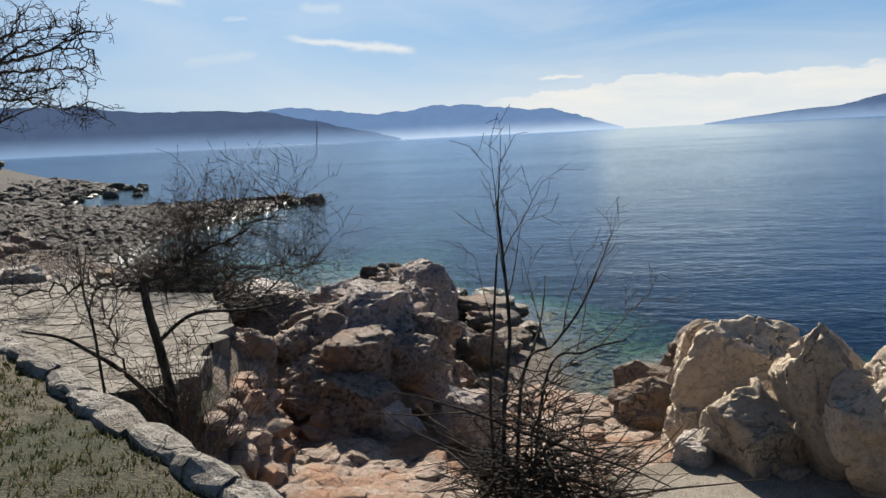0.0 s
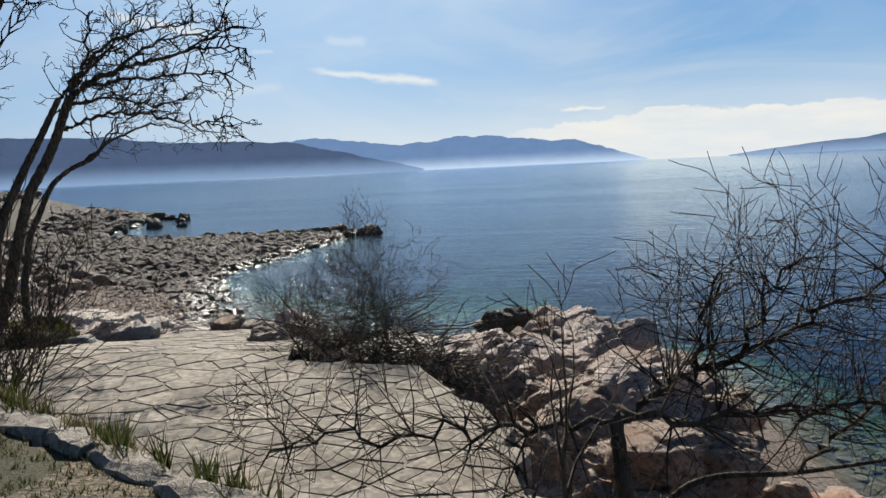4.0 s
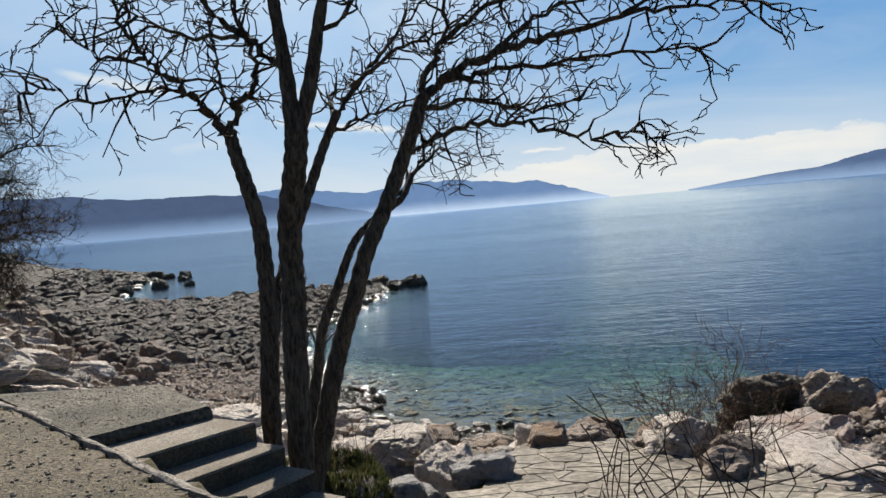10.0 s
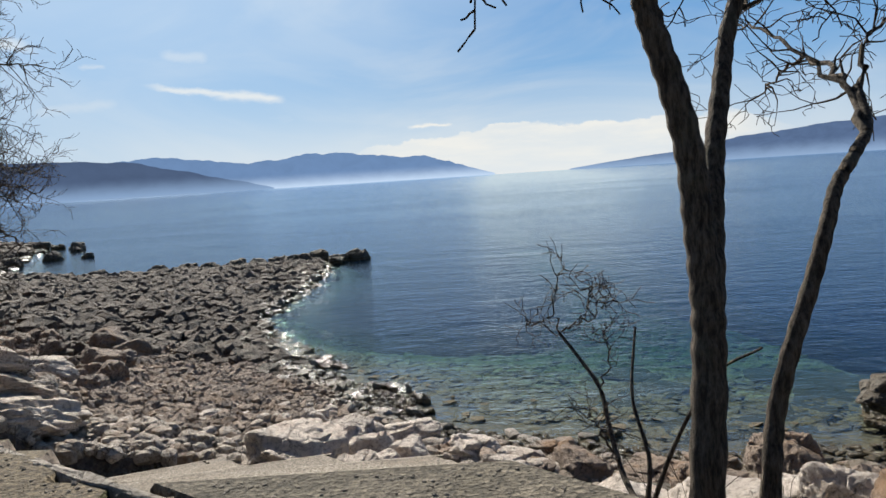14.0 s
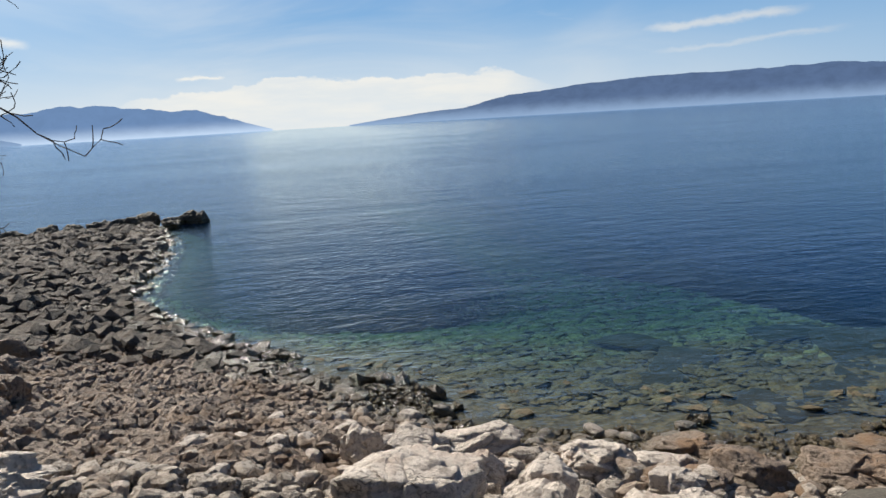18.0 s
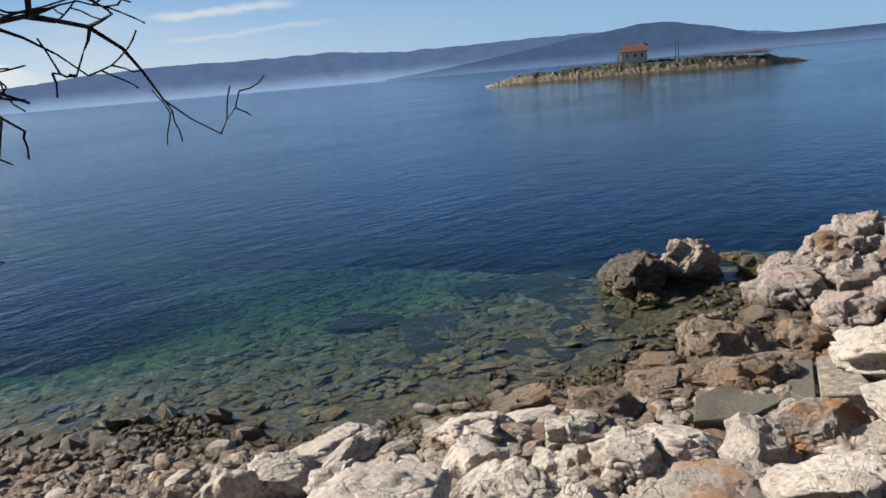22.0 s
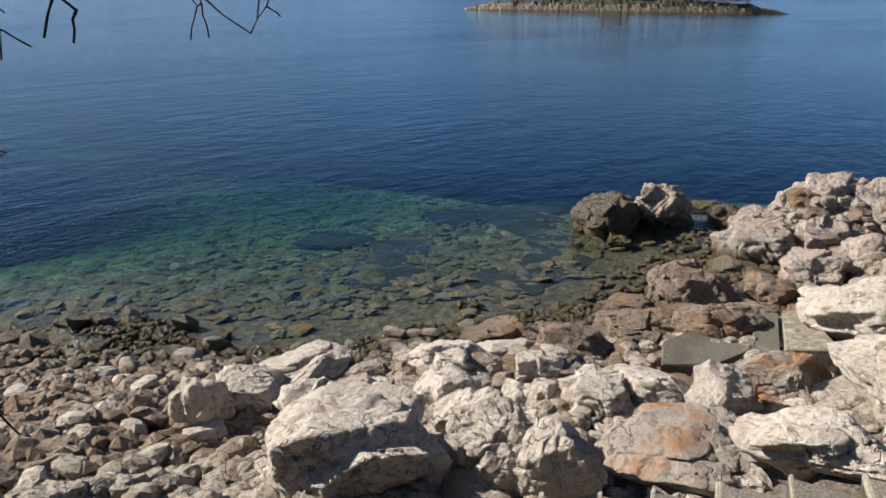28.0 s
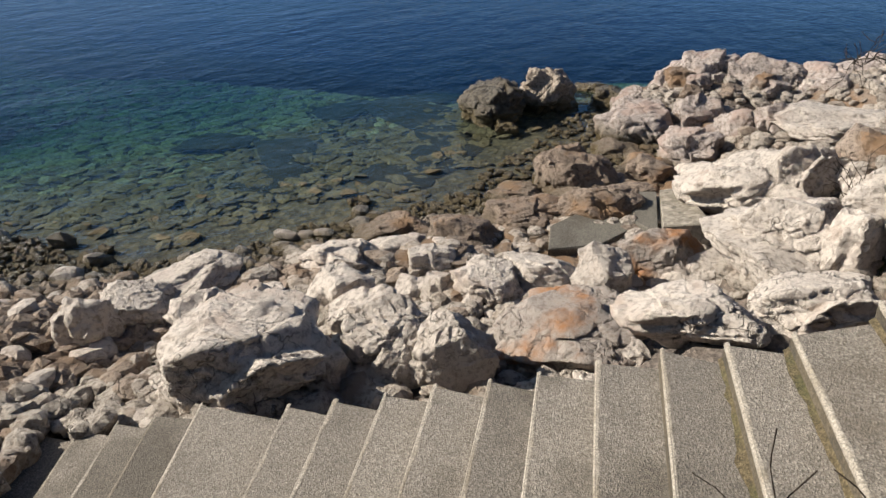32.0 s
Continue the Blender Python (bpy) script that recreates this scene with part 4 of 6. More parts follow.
def tuft_mesh(rng, blades, height, spread, mat):
    v, f = [], []
    for _ in range(blades):
        a, r = rng.uniform(0, 6.28), rng.uniform(0, spread)
        b = Vector((math.cos(a) * r, math.sin(a) * r, -0.02))
        h = height * rng.uniform(0.5, 1.1)
        t = b + Vector((rng.gauss(0, 0.35) * h, rng.gauss(0, 0.35) * h, h))
        w = Vector((-math.sin(a * 3), math.cos(a * 3), 0)) * 0.008
        n = len(v)
        v += [tuple(b - w), tuple(b + w), tuple(t)]
        f.append((n, n + 1, n + 2))
    return v, f


# ---- the clump of trees beside the landing ----
tree("tree", "bare deciduous tree with twin stems and dark fissured bark", [
    ([(3.40, 7.06, 2.2), (3.45, 7.00, 3.2), (3.50, 7.04, 4.0), (3.51, 7.08, 4.4), (3.49, 7.12, 4.8), (3.46, 7.14, 5.2), (3.37, 7.14, 5.6), (3.27, 7.16, 5.95), (3.22, 7.18, 6.18)], 0.108, 0.07),
    ([(3.51, 7.08, 4.0), (3.58, 7.20, 4.4), (3.66, 7.40, 4.8), (3.75, 7.60, 5.2), (3.87, 7.80, 5.6), (3.99, 7.98, 6.0), (4.16, 8.10, 6.4)], 0.084, 0.050)], [], 11, fine=0.0065, spray=0.8, boughs=[
    ([(3.22, 7.18, 6.12), (3.05, 7.00, 6.42), (2.90, 6.75, 6.66), (2.55, 6.75, 6.98), (2.28, 6.8, 7.45), (2.2, 6.8, 7.9)], 0.060, 0.012),
    ([(2.95, 6.8, 6.6), (2.7, 6.65, 6.62), (2.3, 6.4, 6.5), (1.9, 6.2, 6.62), (1.6, 6.1, 6.6)], 0.026, 0.008),
    ([(2.6, 6.75, 6.95), (2.2, 6.6, 7.0), (1.8, 6.5, 7.3)], 0.026, 0.008),
    ([(3.22, 7.18, 6.15), (3.38, 7.10, 6.42), (3.62, 7.00, 6.62), (3.66, 6.92, 6.95), (3.56, 6.8, 7.4), (3.5, 6.7, 8.0)], 0.052, 0.012),
    ([(3.35, 7.05, 6.4), (3.1, 7.3, 6.8), (3.0, 7.4, 7.4)], 0.028, 0.008),
    ([(4.02, 8.0, 6.1), (4.35, 8.4, 6.35), (4.9, 8.8, 6.45), (5.5, 9.3, 6.5)], 0.030, 0.008),
    ([(4.16, 8.08, 6.38), (4.35, 8.4, 6.75), (4.58, 8.75, 7.1), (4.9, 8.9, 7.5), (5.3, 8.9, 7.9)], 0.042, 0.011),
    ([(4.14, 8.08, 6.37), (3.9, 8.7, 6.6), (3.8, 9.3, 6.8), (3.7, 9.9, 6.75)], 0.026, 0.008),
    ([(4.30, 8.2, 6.68), (4.85, 8.1, 7.0), (5.4, 7.9, 7.1), (6.0, 7.8, 7.4)], 0.032, 0.009)])
tree("tree", "tall bare tree forked near the ground with a thick leaning trunk", [
    ([(4.15, 5.88, 2.2), (4.16, 5.92, 3.2), (4.20, 5.90, 4.0), (4.23, 5.91, 4.5), (4.24, 5.91, 4.8), (4.28, 5.86, 5.2), (4.39, 5.80, 5.6), (4.46, 5.76, 5.95)], 0.118, 0.100),
    ([(4.12, 6.10, 2.5), (4.25, 6.36, 3.2), (4.35, 6.40, 3.6), (4.48, 6.41, 4.0), (4.65, 6.38, 4.4), (4.79, 6.42, 4.8), (4.97, 6.56, 5.2), (5.14, 6.66, 5.6), (5.32, 6.68, 6.0), (5.40, 6.75, 6.25)], 0.098, 0.066),
    ([(4.43, 5.76, 5.85), (4.40, 5.80, 6.4), (4.36, 5.80, 6.9), (4.32, 5.75, 7.5), (4.30, 5.70, 8.6)], 0.078, 0.030),
    ([(4.44, 5.76, 5.85), (4.60, 5.78, 6.3), (4.72, 5.80, 6.8), (4.90, 5.80, 7.5), (5.08, 5.80, 8.6)], 0.078, 0.030)], [], 12, fine=0.0065, spray=0.8, boughs=[
    ([(4.39, 5.80, 6.50), (4.05, 5.8, 6.78), (3.78, 5.7, 7.05), (3.62, 5.6, 7.5), (3.4, 5.5, 8.0)], 0.042, 0.011),
    ([(4.0, 5.8, 6.8), (3.5, 5.7, 6.85), (3.1, 5.6, 7.1)], 0.024, 0.008),
    ([(4.34, 5.78, 7.1), (4.0, 5.9, 7.6), (3.8, 6.0, 8.2)], 0.030, 0.009),
    ([(4.68, 5.80, 6.7), (5.1, 5.9, 7.1), (5.5, 5.9, 7.6)], 0.028, 0.009),
    ([(4.82, 5.80, 7.2), (5.3, 5.8, 7.7), (5.9, 5.7, 8.1)], 0.030, 0.009),
    ([(5.34, 6.70, 6.05), (5.45, 6.80, 6.45), (5.62, 6.9, 6.85), (5.75, 6.9, 7.5)], 0.050, 0.012),
    ([(5.40, 6.75, 6.22), (5.66, 6.88, 6.45), (6.10, 6.98, 6.62), (6.64, 7.03, 6.74), (7.33, 6.95, 6.84), (7.9, 6.8, 6.82), (8.5, 6.55, 6.72)], 0.058, 0.010),
    ([(5.60, 6.86, 6.40), (6.1, 7.1, 6.48), (6.7, 7.1, 6.50), (7.4, 6.9, 6.48), (8.0, 6.8, 6.42)], 0.036, 0.009),
    ([(5.20, 6.70, 5.70), (5.36, 6.90, 5.84), (5.8, 7.1, 5.98), (6.3, 7.35, 5.98), (6.93, 7.55, 5.80), (7.4, 7.58, 5.78), (7.7, 7.56, 5.70)], 0.040, 0.009),
    ([(5.38, 6.74, 6.15), (5.9, 7.2, 6.22), (6.4, 7.4, 6.1), (6.9, 7.5, 6.15)], 0.030, 0.009),
    ([(5.64, 6.9, 6.8), (6.1, 7.0, 7.1), (6.7, 7.1, 7.25), (7.4, 7.1, 7.3)], 0.032, 0.009),
    ([(6.10, 6.98, 6.62), (6.5, 7.1, 6.95), (7.0, 7.2, 7.1), (7.7, 7.2, 7.15)], 0.028, 0.009),
    ([(7.33, 6.95, 6.84), (7.8, 6.9, 7.05), (8.2, 6.8, 7.1)], 0.020, 0.008)])
tree("tree", "slender crooked bare tree at the edge of the bank", [
    ([(3.82, 7.22, 2.1), (3.88, 7.16, 3.2), (3.94, 7.22, 3.6), (4.03, 7.20, 4.0), (4.20, 7.28, 4.4), (4.34, 7.36, 4.75), (4.44, 7.46, 4.95), (4.64, 7.62, 5.15), (4.86, 7.9, 5.32), (4.95, 8.2, 5.6)], 0.064, 0.034)], [], 13, fine=0.004, boughs=[
    ([(4.80, 7.8, 5.28), (5.0, 8.5, 5.7), (5.1, 9.4, 5.95), (5.2, 10.1, 5.9), (5.3, 10.7, 5.8)], 0.030, 0.007),
    ([(4.95, 8.18, 5.58), (5.2, 8.5, 6.0), (5.6, 8.8, 6.2)], 0.028, 0.007),
    ([(4.9, 8.1, 5.5), (4.7, 9.0, 6.1), (4.6, 9.6, 6.3)], 0.020, 0.007)])


def beach_boughs():
    rng = random.Random(77)
    out = []
    for k in range(48):
        z = 4.0 + 3.5 * k / 47
        if k % 4 == 3:
            a, ln = rng.uniform(1.0, 3.6), rng.uniform(1.4, 2.2)
        elif k % 4 == 2:
            a, ln = rng.uniform(-0.7, 0.3), rng.uniform(1.2, 1.9)
        else:
            a, ln = rng.uniform(-2.3, -0.80), rng.uniform(2.4, 3.8) * (1.0 - 0.10 * max(0.0, z - 5.6))
        c, s, up = math.cos(a), math.sin(a), 0.16 * (z - 4.6)
        x0, y0 = -6.2, 14.85
        out.append(([(x0, y0, z), (x0 + c * ln * 0.3, y0 + s * ln * 0.3, z + 0.13 * ln + up * 0.35), (x0 + c * ln * 0.65, y0 + s * ln * 0.65, z + 0.15 * ln + up * 0.8),
                     (x0 + c * ln, y0 + s * ln, z + 0.06 * ln + up * 1.2 - (0.25 if z < 5 else 0.0))], 0.042, 0.008))
    return out


tree("tree", "dense bare tree with drooping twiggy boughs above the beach", [
    ([(-7.15, 14.55, 1.8), (-6.85, 14.6, 3.2), (-6.5, 14.8, 4.1), (-6.2, 14.88, 4.7), (-6.2, 14.8, 5.6), (-6.1, 14.85, 6.8), (-6.0, 14.9, 7.8)], 0.16, 0.03)],
    [(0, 0.98, (0.2, -0.2, 1), 1.5, 0.03, 0.0)], 14, every=2, fine=0.0042, boughs=beach_boughs(), sprouts=3, bare=0.28, spray=0.95, curl=0.6)
tree("tree", "leafless knotty sapling leaning seaward below the concrete landing", [
    ([(3.37, 8.35, 1.5), (3.36, 8.30, 2.45), (3.32, 8.80, 2.70), (3.28, 9.05, 3.00), (3.25, 9.25, 3.27), (3.12, 9.55, 3.48), (2.99, 9.75, 3.66)], 0.028, 0.014),
    ([(3.36, 8.30, 2.40), (3.46, 8.42, 2.90), (3.40, 8.65, 3.35), (3.52, 9.00, 3.83)], 0.022, 0.010),
    ([(3.38, 8.30, 2.45), (3.58, 8.12, 3.15), (3.80, 7.88, 3.70), (4.05, 7.68, 3.92)], 0.020, 0.008)], [], 15, fine=0.0035, sprouts=1, bare=0.5, spray=0.20, curl=0.9, boughs=[
    ([(2.99, 9.75, 3.66), (2.92, 9.60, 3.95), (3.03, 9.54, 4.28)], 0.011, 0.004),
    ([(2.99, 9.75, 3.66), (3.20, 9.80, 3.75), (3.32, 9.65, 3.84), (3.44, 9.50, 3.98)], 0.011, 0.005),
    ([(3.20, 9.80, 3.75), (3.27, 9.70, 3.92), (3.24, 9.60, 4.08)], 0.009, 0.004),
    ([(2.99, 9.75, 3.66), (2.84, 9.95, 3.72), (2.72, 10.1, 3.70)], 0.008, 0.004),
    ([(3.32, 8.80, 2.70), (3.20, 8.80, 2.95), (3.09, 8.80, 3.17)], 0.014, 0.006),
    ([(3.25, 9.25, 3.27), (3.36, 9.30, 3.48), (3.34, 9.40, 3.70)], 0.010, 0.004)])

# ---- shrubs on the bank ----
tree("shrub", "leafless brown shrub with crooked stems leaning out under the kerb", [
    ([(13.78, -0.80, 1.8), (13.72, -0.80, 2.8), (13.63, -0.84, 3.45), (13.60, -0.85, 3.75)], 0.050, 0.030),
    ([(13.75, -0.80, 2.5), (13.40, -0.92, 2.95), (13.12, -1.00, 3.18), (12.90, -1.02, 3.30), (12.55, -1.05, 3.36)], 0.026, 0.010),
    ([(13.66, -0.82, 3.2), (13.95, -0.70, 3.42), (14.40, -0.60, 3.44), (14.92, -0.55, 3.52)], 0.020, 0.007),
    ([(13.45, -1.25, 2.0), (13.42, -1.30, 3.3), (13.40, -1.35, 3.7), (13.42, -1.40, 3.87)], 0.014, 0.007)],
    [(3, 0.55, (0.1, 0, 1), 0.45, 0.010, -0.3), (3, 0.7, (-0.2, 0.1, 1), 0.45, 0.010, -0.3), (3, 0.85, (0.25, 0.1, 1), 0.45, 0.009, -0.3), (3, 0.98, (0, 0, 1), 0.5, 0.008, -0.3)],
    21, depth=2, every=1, fine=0.0019, wild=0.30, sprouts=4, bare=0.15, spray=0.55, curl=0.36, boughs=[
    ([(13.60, -0.85, 3.74), (13.80, -0.78, 3.85), (13.98, -0.70, 3.93), (14.32, -0.62, 4.07), (14.68, -0.55, 4.26), (14.85, -0.50, 4.36)], 0.022, 0.006),
    ([(13.98, -0.70, 3.93), (13.98, -0.66, 4.12), (14.06, -0.62, 4.35)], 0.014, 0.005),
    ([(14.15, -0.66, 4.00), (14.25, -0.60, 4.21), (14.42, -0.55, 4.40)], 0.012, 0.005),
    ([(13.60, -0.85, 3.74), (14.00, -0.90, 3.79), (14.35, -0.85, 3.81), (14.72, -0.80, 3.83), (15.0, -0.75, 3.93)], 0.018, 0.005),
    ([(13.60, -0.85, 3.74), (13.22, -0.95, 3.74), (12.86, -1.00, 3.72), (12.45, -1.05, 3.70), (12.1, -1.10, 3.66)], 0.016, 0.005),
    ([(14.40, -0.60, 3.44), (14.75, -0.50, 3.7), (15.05, -0.45, 3.89)], 0.012, 0.005),
    ([(13.40, -0.92, 2.95), (13.25, -0.85, 3.3), (13.2, -0.8, 3.6)], 0.012, 0.005)])
tree("shrub", "tall thin leafless tamarisk rising from a dark dense foot", [
    ([(16.70, -1.50, 1.1), (16.70, -1.50, 2.4), (16.72, -1.48, 2.97), (16.77, -1.45, 3.44), (16.74, -1.42, 3.97), (16.71, -1.40, 4.32)], 0.020, 0.009),
    ([(16.68, -1.52, 1.1), (16.62, -1.50, 2.8), (16.66, -1.46, 3.5), (16.70, -1.44, 4.0)], 0.014, 0.007),
    ([(16.75, -1.50, 1.1), (16.84, -1.48, 3.05), (17.08, -1.44, 3.36), (17.26, -1.42, 3.6), (17.40, -1.40, 3.9)], 0.014, 0.006),
    ([(16.8, -1.50, 1.1), (17.0, -1.46, 3.05), (17.30, -1.42, 3.3), (17.58, -1.40, 3.38)], 0.013, 0.006)],
    [(0, 0.98, (0.05, 0, 1), 0.55, 0.007, -0.4), (0, 0.9, (-0.15, 0.1, 1), 0.6, 0.007, -0.4), (0, 0.8, (0.3, 0, 1), 0.6, 0.007, -0.4), (0, 0.7, (0.35, 0.1, 1), 0.6, 0.007, -0.4), (0, 0.75, (-0.25, 0, 1), 0.6, 0.006, -0.4),
     (1, 0.95, (0.1, 0, 1), 0.5, 0.006, -0.4), (1, 0.7, (-0.3, 0, 1), 0.5, 0.006, -0.4), (2, 0.6, (0.2, 0, 1), 0.6, 0.006, -0.3), (2, 0.8, (0.6, 0, 1), 0.5, 0.006, -0.3), (2, 0.98, (0.3, 0, 1), 0.4, 0.005, -0.3),
     (3, 0.6, (0.4, 0, 1), 0.6, 0.006, -0.3), (3, 0.8, (0.7, 0, 0.7), 0.5, 0.006, -0.2), (2, 0.45, (-0.2, 0.1, 1), 0.7, 0.006, -0.3), (3, 0.5, (0.9, 0, 0.5), 0.7, 0.006, -0.2)], 22, depth=2, every=1, fine=0.0020, wild=0.22)
def brush_heap(x, y, z, rx, ry, high, branches, seed):
    """Cut branches heaped crosswise, each with its broken twigs."""
    rng = random.Random(seed)
    ob = thing("brush_heap", "dark heap of tangled dead brushwood beside the terrace", "brushwood", (x, y, z))
    mass_v, mass_f = [], []
    for s in range(branches * 16):
        a, q = rng.uniform(0, 6.283), math.sqrt(rng.random())
        p = Vector((rx * q * math.cos(a), ry * q * math.sin(a), high * (1 - q * q) * rng.random()))
        d = Vector((rng.gauss(0, 1), rng.gauss(0, 0.8), rng.gauss(0.08, 0.30))).normalized()
        main = s % 16 == 0
        n, ln = 6, rng.uniform(0.8, 1.5) if main else rng.uniform(0.3, 1.0)
        path = []
        for k in range(n):
            path.append(p.copy())
            d = (d + Vector((rng.gauss(0, 1), rng.gauss(0, 1), rng.gauss(0, 1))) * 0.14).normalized()
            p = p + d * ln / n
        r = rng.uniform(0.008, 0.016) if main else rng.uniform(0.003, 0.007)
        v, f = ([], []) if main else (mass_v, mass_f)
        tube(path, [r * (1 - 0.13 * k) for k in range(n)], 4, v, f)
        if main:
            part("branch", mesh_of("branch", v, f, TWIG_DARK, True), ob)
    tagged(part("brushwood", mesh_of("brushwood", mass_v, mass_f, TWIG_DARK, True), ob), kind="stuff")
    return ob


TWIG_DARK = bark_material("twig_dark", (0.040, 0.030, 0.022), (0.105, 0.078, 0.056))
brush_heap(10.3, 5.75, 2.0, 1.55, 0.85, 1.25, 130, 23)
brush_heap(16.95, -1.45, 1.9, 0.55, 0.45, 1.45, 60, 33)
shrub("shrub", "feathery leafless tamarisk above the brushwood pile", 10.35, 6.0, 2.0, 2.25, 11, 0.36, 34, TWIG, (0.22, 0.05), 3, 1, 0.012, 0.0026)
shrub("shrub", "leafless shrub with upright budding shoots on the path edge", 9.1, 0.6, 2.95, 1.9, 26, 0.28, 24, TWIG, (0.05, 0.0), 1, 2, 0.012, 0.004)
shrub("shrub", "low tangle of brown shoots under the kerb", 13.75, -0.6, 2.0, 1.35, 34, 0.45, 35, TWIG_RED, (0.05, 0.1), 2, 2, 0.008, 0.003)
shrub("shrub", "reddish twiggy bush among white rocks", 8.1, 8.9, 1.75, 1.7, 34, 0.75, 25, TWIG_RED, (0, 0), 2, 2, 0.009, 0.0035)
shrub("shrub", "thin leafless shoots at the foot of the trees", 3.75, 8.3, ground_at(3.75, 8.3), 1.3, 8, 0.5, 27, TWIG, (0.1, 0), 1, 2, 0.008, 0.003)
shrub("shrub", "low twiggy bush on the grassy bank", 4.5, 9.7, 1.6, 0.9, 10, 0.8, 28, TWIG, (0, 0), 1, 2, 0.01)
shrub("shrub", "dense brown thicket beside the beach tree", -8.2, 16.3, ground_at(-8.2, 16.3), 1.5, 30, 0.9, 29, TWIG_RED, (0, 0), 2, 3, 0.01)
shrub("shrub", "brown leafless thicket on the upper beach", -6.9, 17.8, ground_at(-6.9, 17.8), 1.3, 24, 0.9, 30, TWIG_RED, (0, 0), 2, 3, 0.01)
for k, (x, y, hgt) in enumerate(((-9.6, 17.6, 1.2), (-10.4, 19.6, 1.5), (-12.0, 22.0, 1.6), (-9.3, 20.8, 1.0), (-14.2, 25.5, 1.8), (-11.0, 24.0, 1.2), (-7.6, 15.2, 0.9))):
    shrub("shrub", "brown leafless thicket beside the beach path", x, y, ground_at(x, y), hgt, 18, 0.9, 40 + k, TWIG_RED, (0, 0), 2, 3, 0.01)
shrub("shrub", "thin leafless bush hanging over the path edge", 6.9, 3.2, 2.8, 1.3, 14, 0.8, 31, TWIG, (0, 0.1), 1, 2, 0.012)
shrub("shrub", "small dark leafless twig bush at the stair edge", -2.62, 9.55, 2.6, 0.55, 6, 0.8, 32, TWIG, (0.2, 0.2), 1, 2, 0.006)

# ---- rocks of the shore ----
rock(13.00, 13.55, 0.10, 1.35, 1.20, 1.30, -78, 0, 'K')
rock(13.10, 12.20, 0.20, 1.38, 1.20, 1.32, -82, 1, 'K')
rock(13.48, 10.62, 0.48, 1.52, 1.30, 1.07, -87, 2, 'K')
rock(12.91, 14.28, 0.02, 1.04, 0.89, 0.98, -76, 3, 'K')
rock(12.12, 14.88, -0.06, 0.81, 0.69, 0.81, -73, 4, 'K')
rock(9.23, 11.39, 1.08, 0.79, 0.63, 0.46, -83, 5, 'K')
rock(13.96, 9.34, 0.89, 1.16, 0.98, 1.21, -91, 6, 'K')
rock(12.71, 8.38, 1.29, 1.00, 0.85, 0.66, -94, 7, 'K')
rock(14.05, 6.50, 1.10, 0.72, 0.64, 1.15, -99, 8, 'K')
rock(10.91, 13.20, 0.32, 0.84, 0.67, 0.66, -78, 9, 'K')
rock(9.76, 12.18, 0.68, 0.66, 0.53, 0.51, -80, 10, 'K')
rock(10.51, 14.28, -0.34, 1.60, 1.36, 1.29, -74, 11, 'E')
rock(8.98, 12.79, 0.41, 0.95, 0.76, 0.49, -78, 12, 'E')
rock(9.54, 10.41, 1.04, 1.84, 1.47, 0.50, -87, 13, 'S')
rock(7.87, 9.01, 1.92, 0.89, 0.71, 0.50, -93, 14, 'P')
rock(14.15, 7.35, 0.85, 1.05, 0.90, 1.15, -97, 15, 'K')
rock(14.00, 4.95, 1.25, 1.30, 1.10, 1.30, -105, 16, 'K')
rock(14.26, 5.13, 1.70, 0.88, 0.75, 0.65, -103, 18, 'K')
rock(6.03, 10.56, 0.98, 0.90, 0.72, 0.95, -85, 19, 'P')
rock(4.28, 9.23, 1.80, 1.10, 0.88, 0.52, -93, 20, 'P')
rock(3.63, 9.11, 1.52, 0.73, 0.58, 0.58, -93, 21, 'P')
rock(3.46, 9.73, 1.31, 0.53, 0.42, 0.73, -89, 22, 'P')
rock(5.04, 8.38, 1.76, 0.77, 0.61, 0.50, -97, 23, 'P')
rock(3.43, 8.58, 1.60, 0.46, 0.37, 0.63, -97, 24, 'P')
rock(6.88, 14.22, 0.26, 0.96, 0.76, 0.60, -69, 25, 'B')
rock(5.28, 13.25, 0.57, 0.79, 0.63, 0.36, -71, 26, 'B')
rock(6.72, 14.57, 0.18, 0.58, 0.46, 0.65, -68, 27, 'B')
rock(6.14, 11.13, 0.66, 1.59, 1.27, 0.92, -83, 28, 'P')
rock(3.76, 10.41, 1.23, 1.13, 0.91, 0.67, -85, 29, 'P')
rock(3.76, 10.49, 1.08, 1.67, 1.34, 0.50, -85, 30, 'P')
rock(2.15, 9.93, 1.29, 1.10, 0.88, 0.48, -88, 31, 'P')
rock(3.90, 11.16, 0.58, 1.00, 0.80, 0.30, -81, 32, 'P')
rock(2.98, 12.28, 0.55, 0.63, 0.50, 0.59, -72, 33, 'P')
rock(2.81, 12.97, 0.48, 0.89, 0.71, 0.39, -68, 34, 'P')
rock(2.24, 13.51, 0.60, 0.83, 0.66, 0.36, -63, 35, 'P')
rock(1.98, 14.06, 0.43, 0.35, 0.28, 0.37, -59, 36, 'P')
rock(2.71, 14.65, 0.33, 0.59, 0.47, 0.38, -58, 37, 'P')
rock(2.87, 15.32, 0.37, 0.78, 0.62, 0.23, -55, 38, 'P')
rock(2.15, 15.84, 0.39, 0.93, 0.74, 0.28, -50, 39, 'P')
rock(1.50, 10.90, 1.26, 1.01, 0.81, 0.43, -80, 40, 'P')
rock(3.86, 11.91, 0.60, 0.88, 0.70, 0.53, -76, 41, 'O')
rock(1.67, 12.34, 0.49, 1.55, 1.24, 0.47, -69, 42, 'O')
rock(-0.75, 14.68, 0.58, 1.46, 1.17, 0.83, -42, 43, 'P')
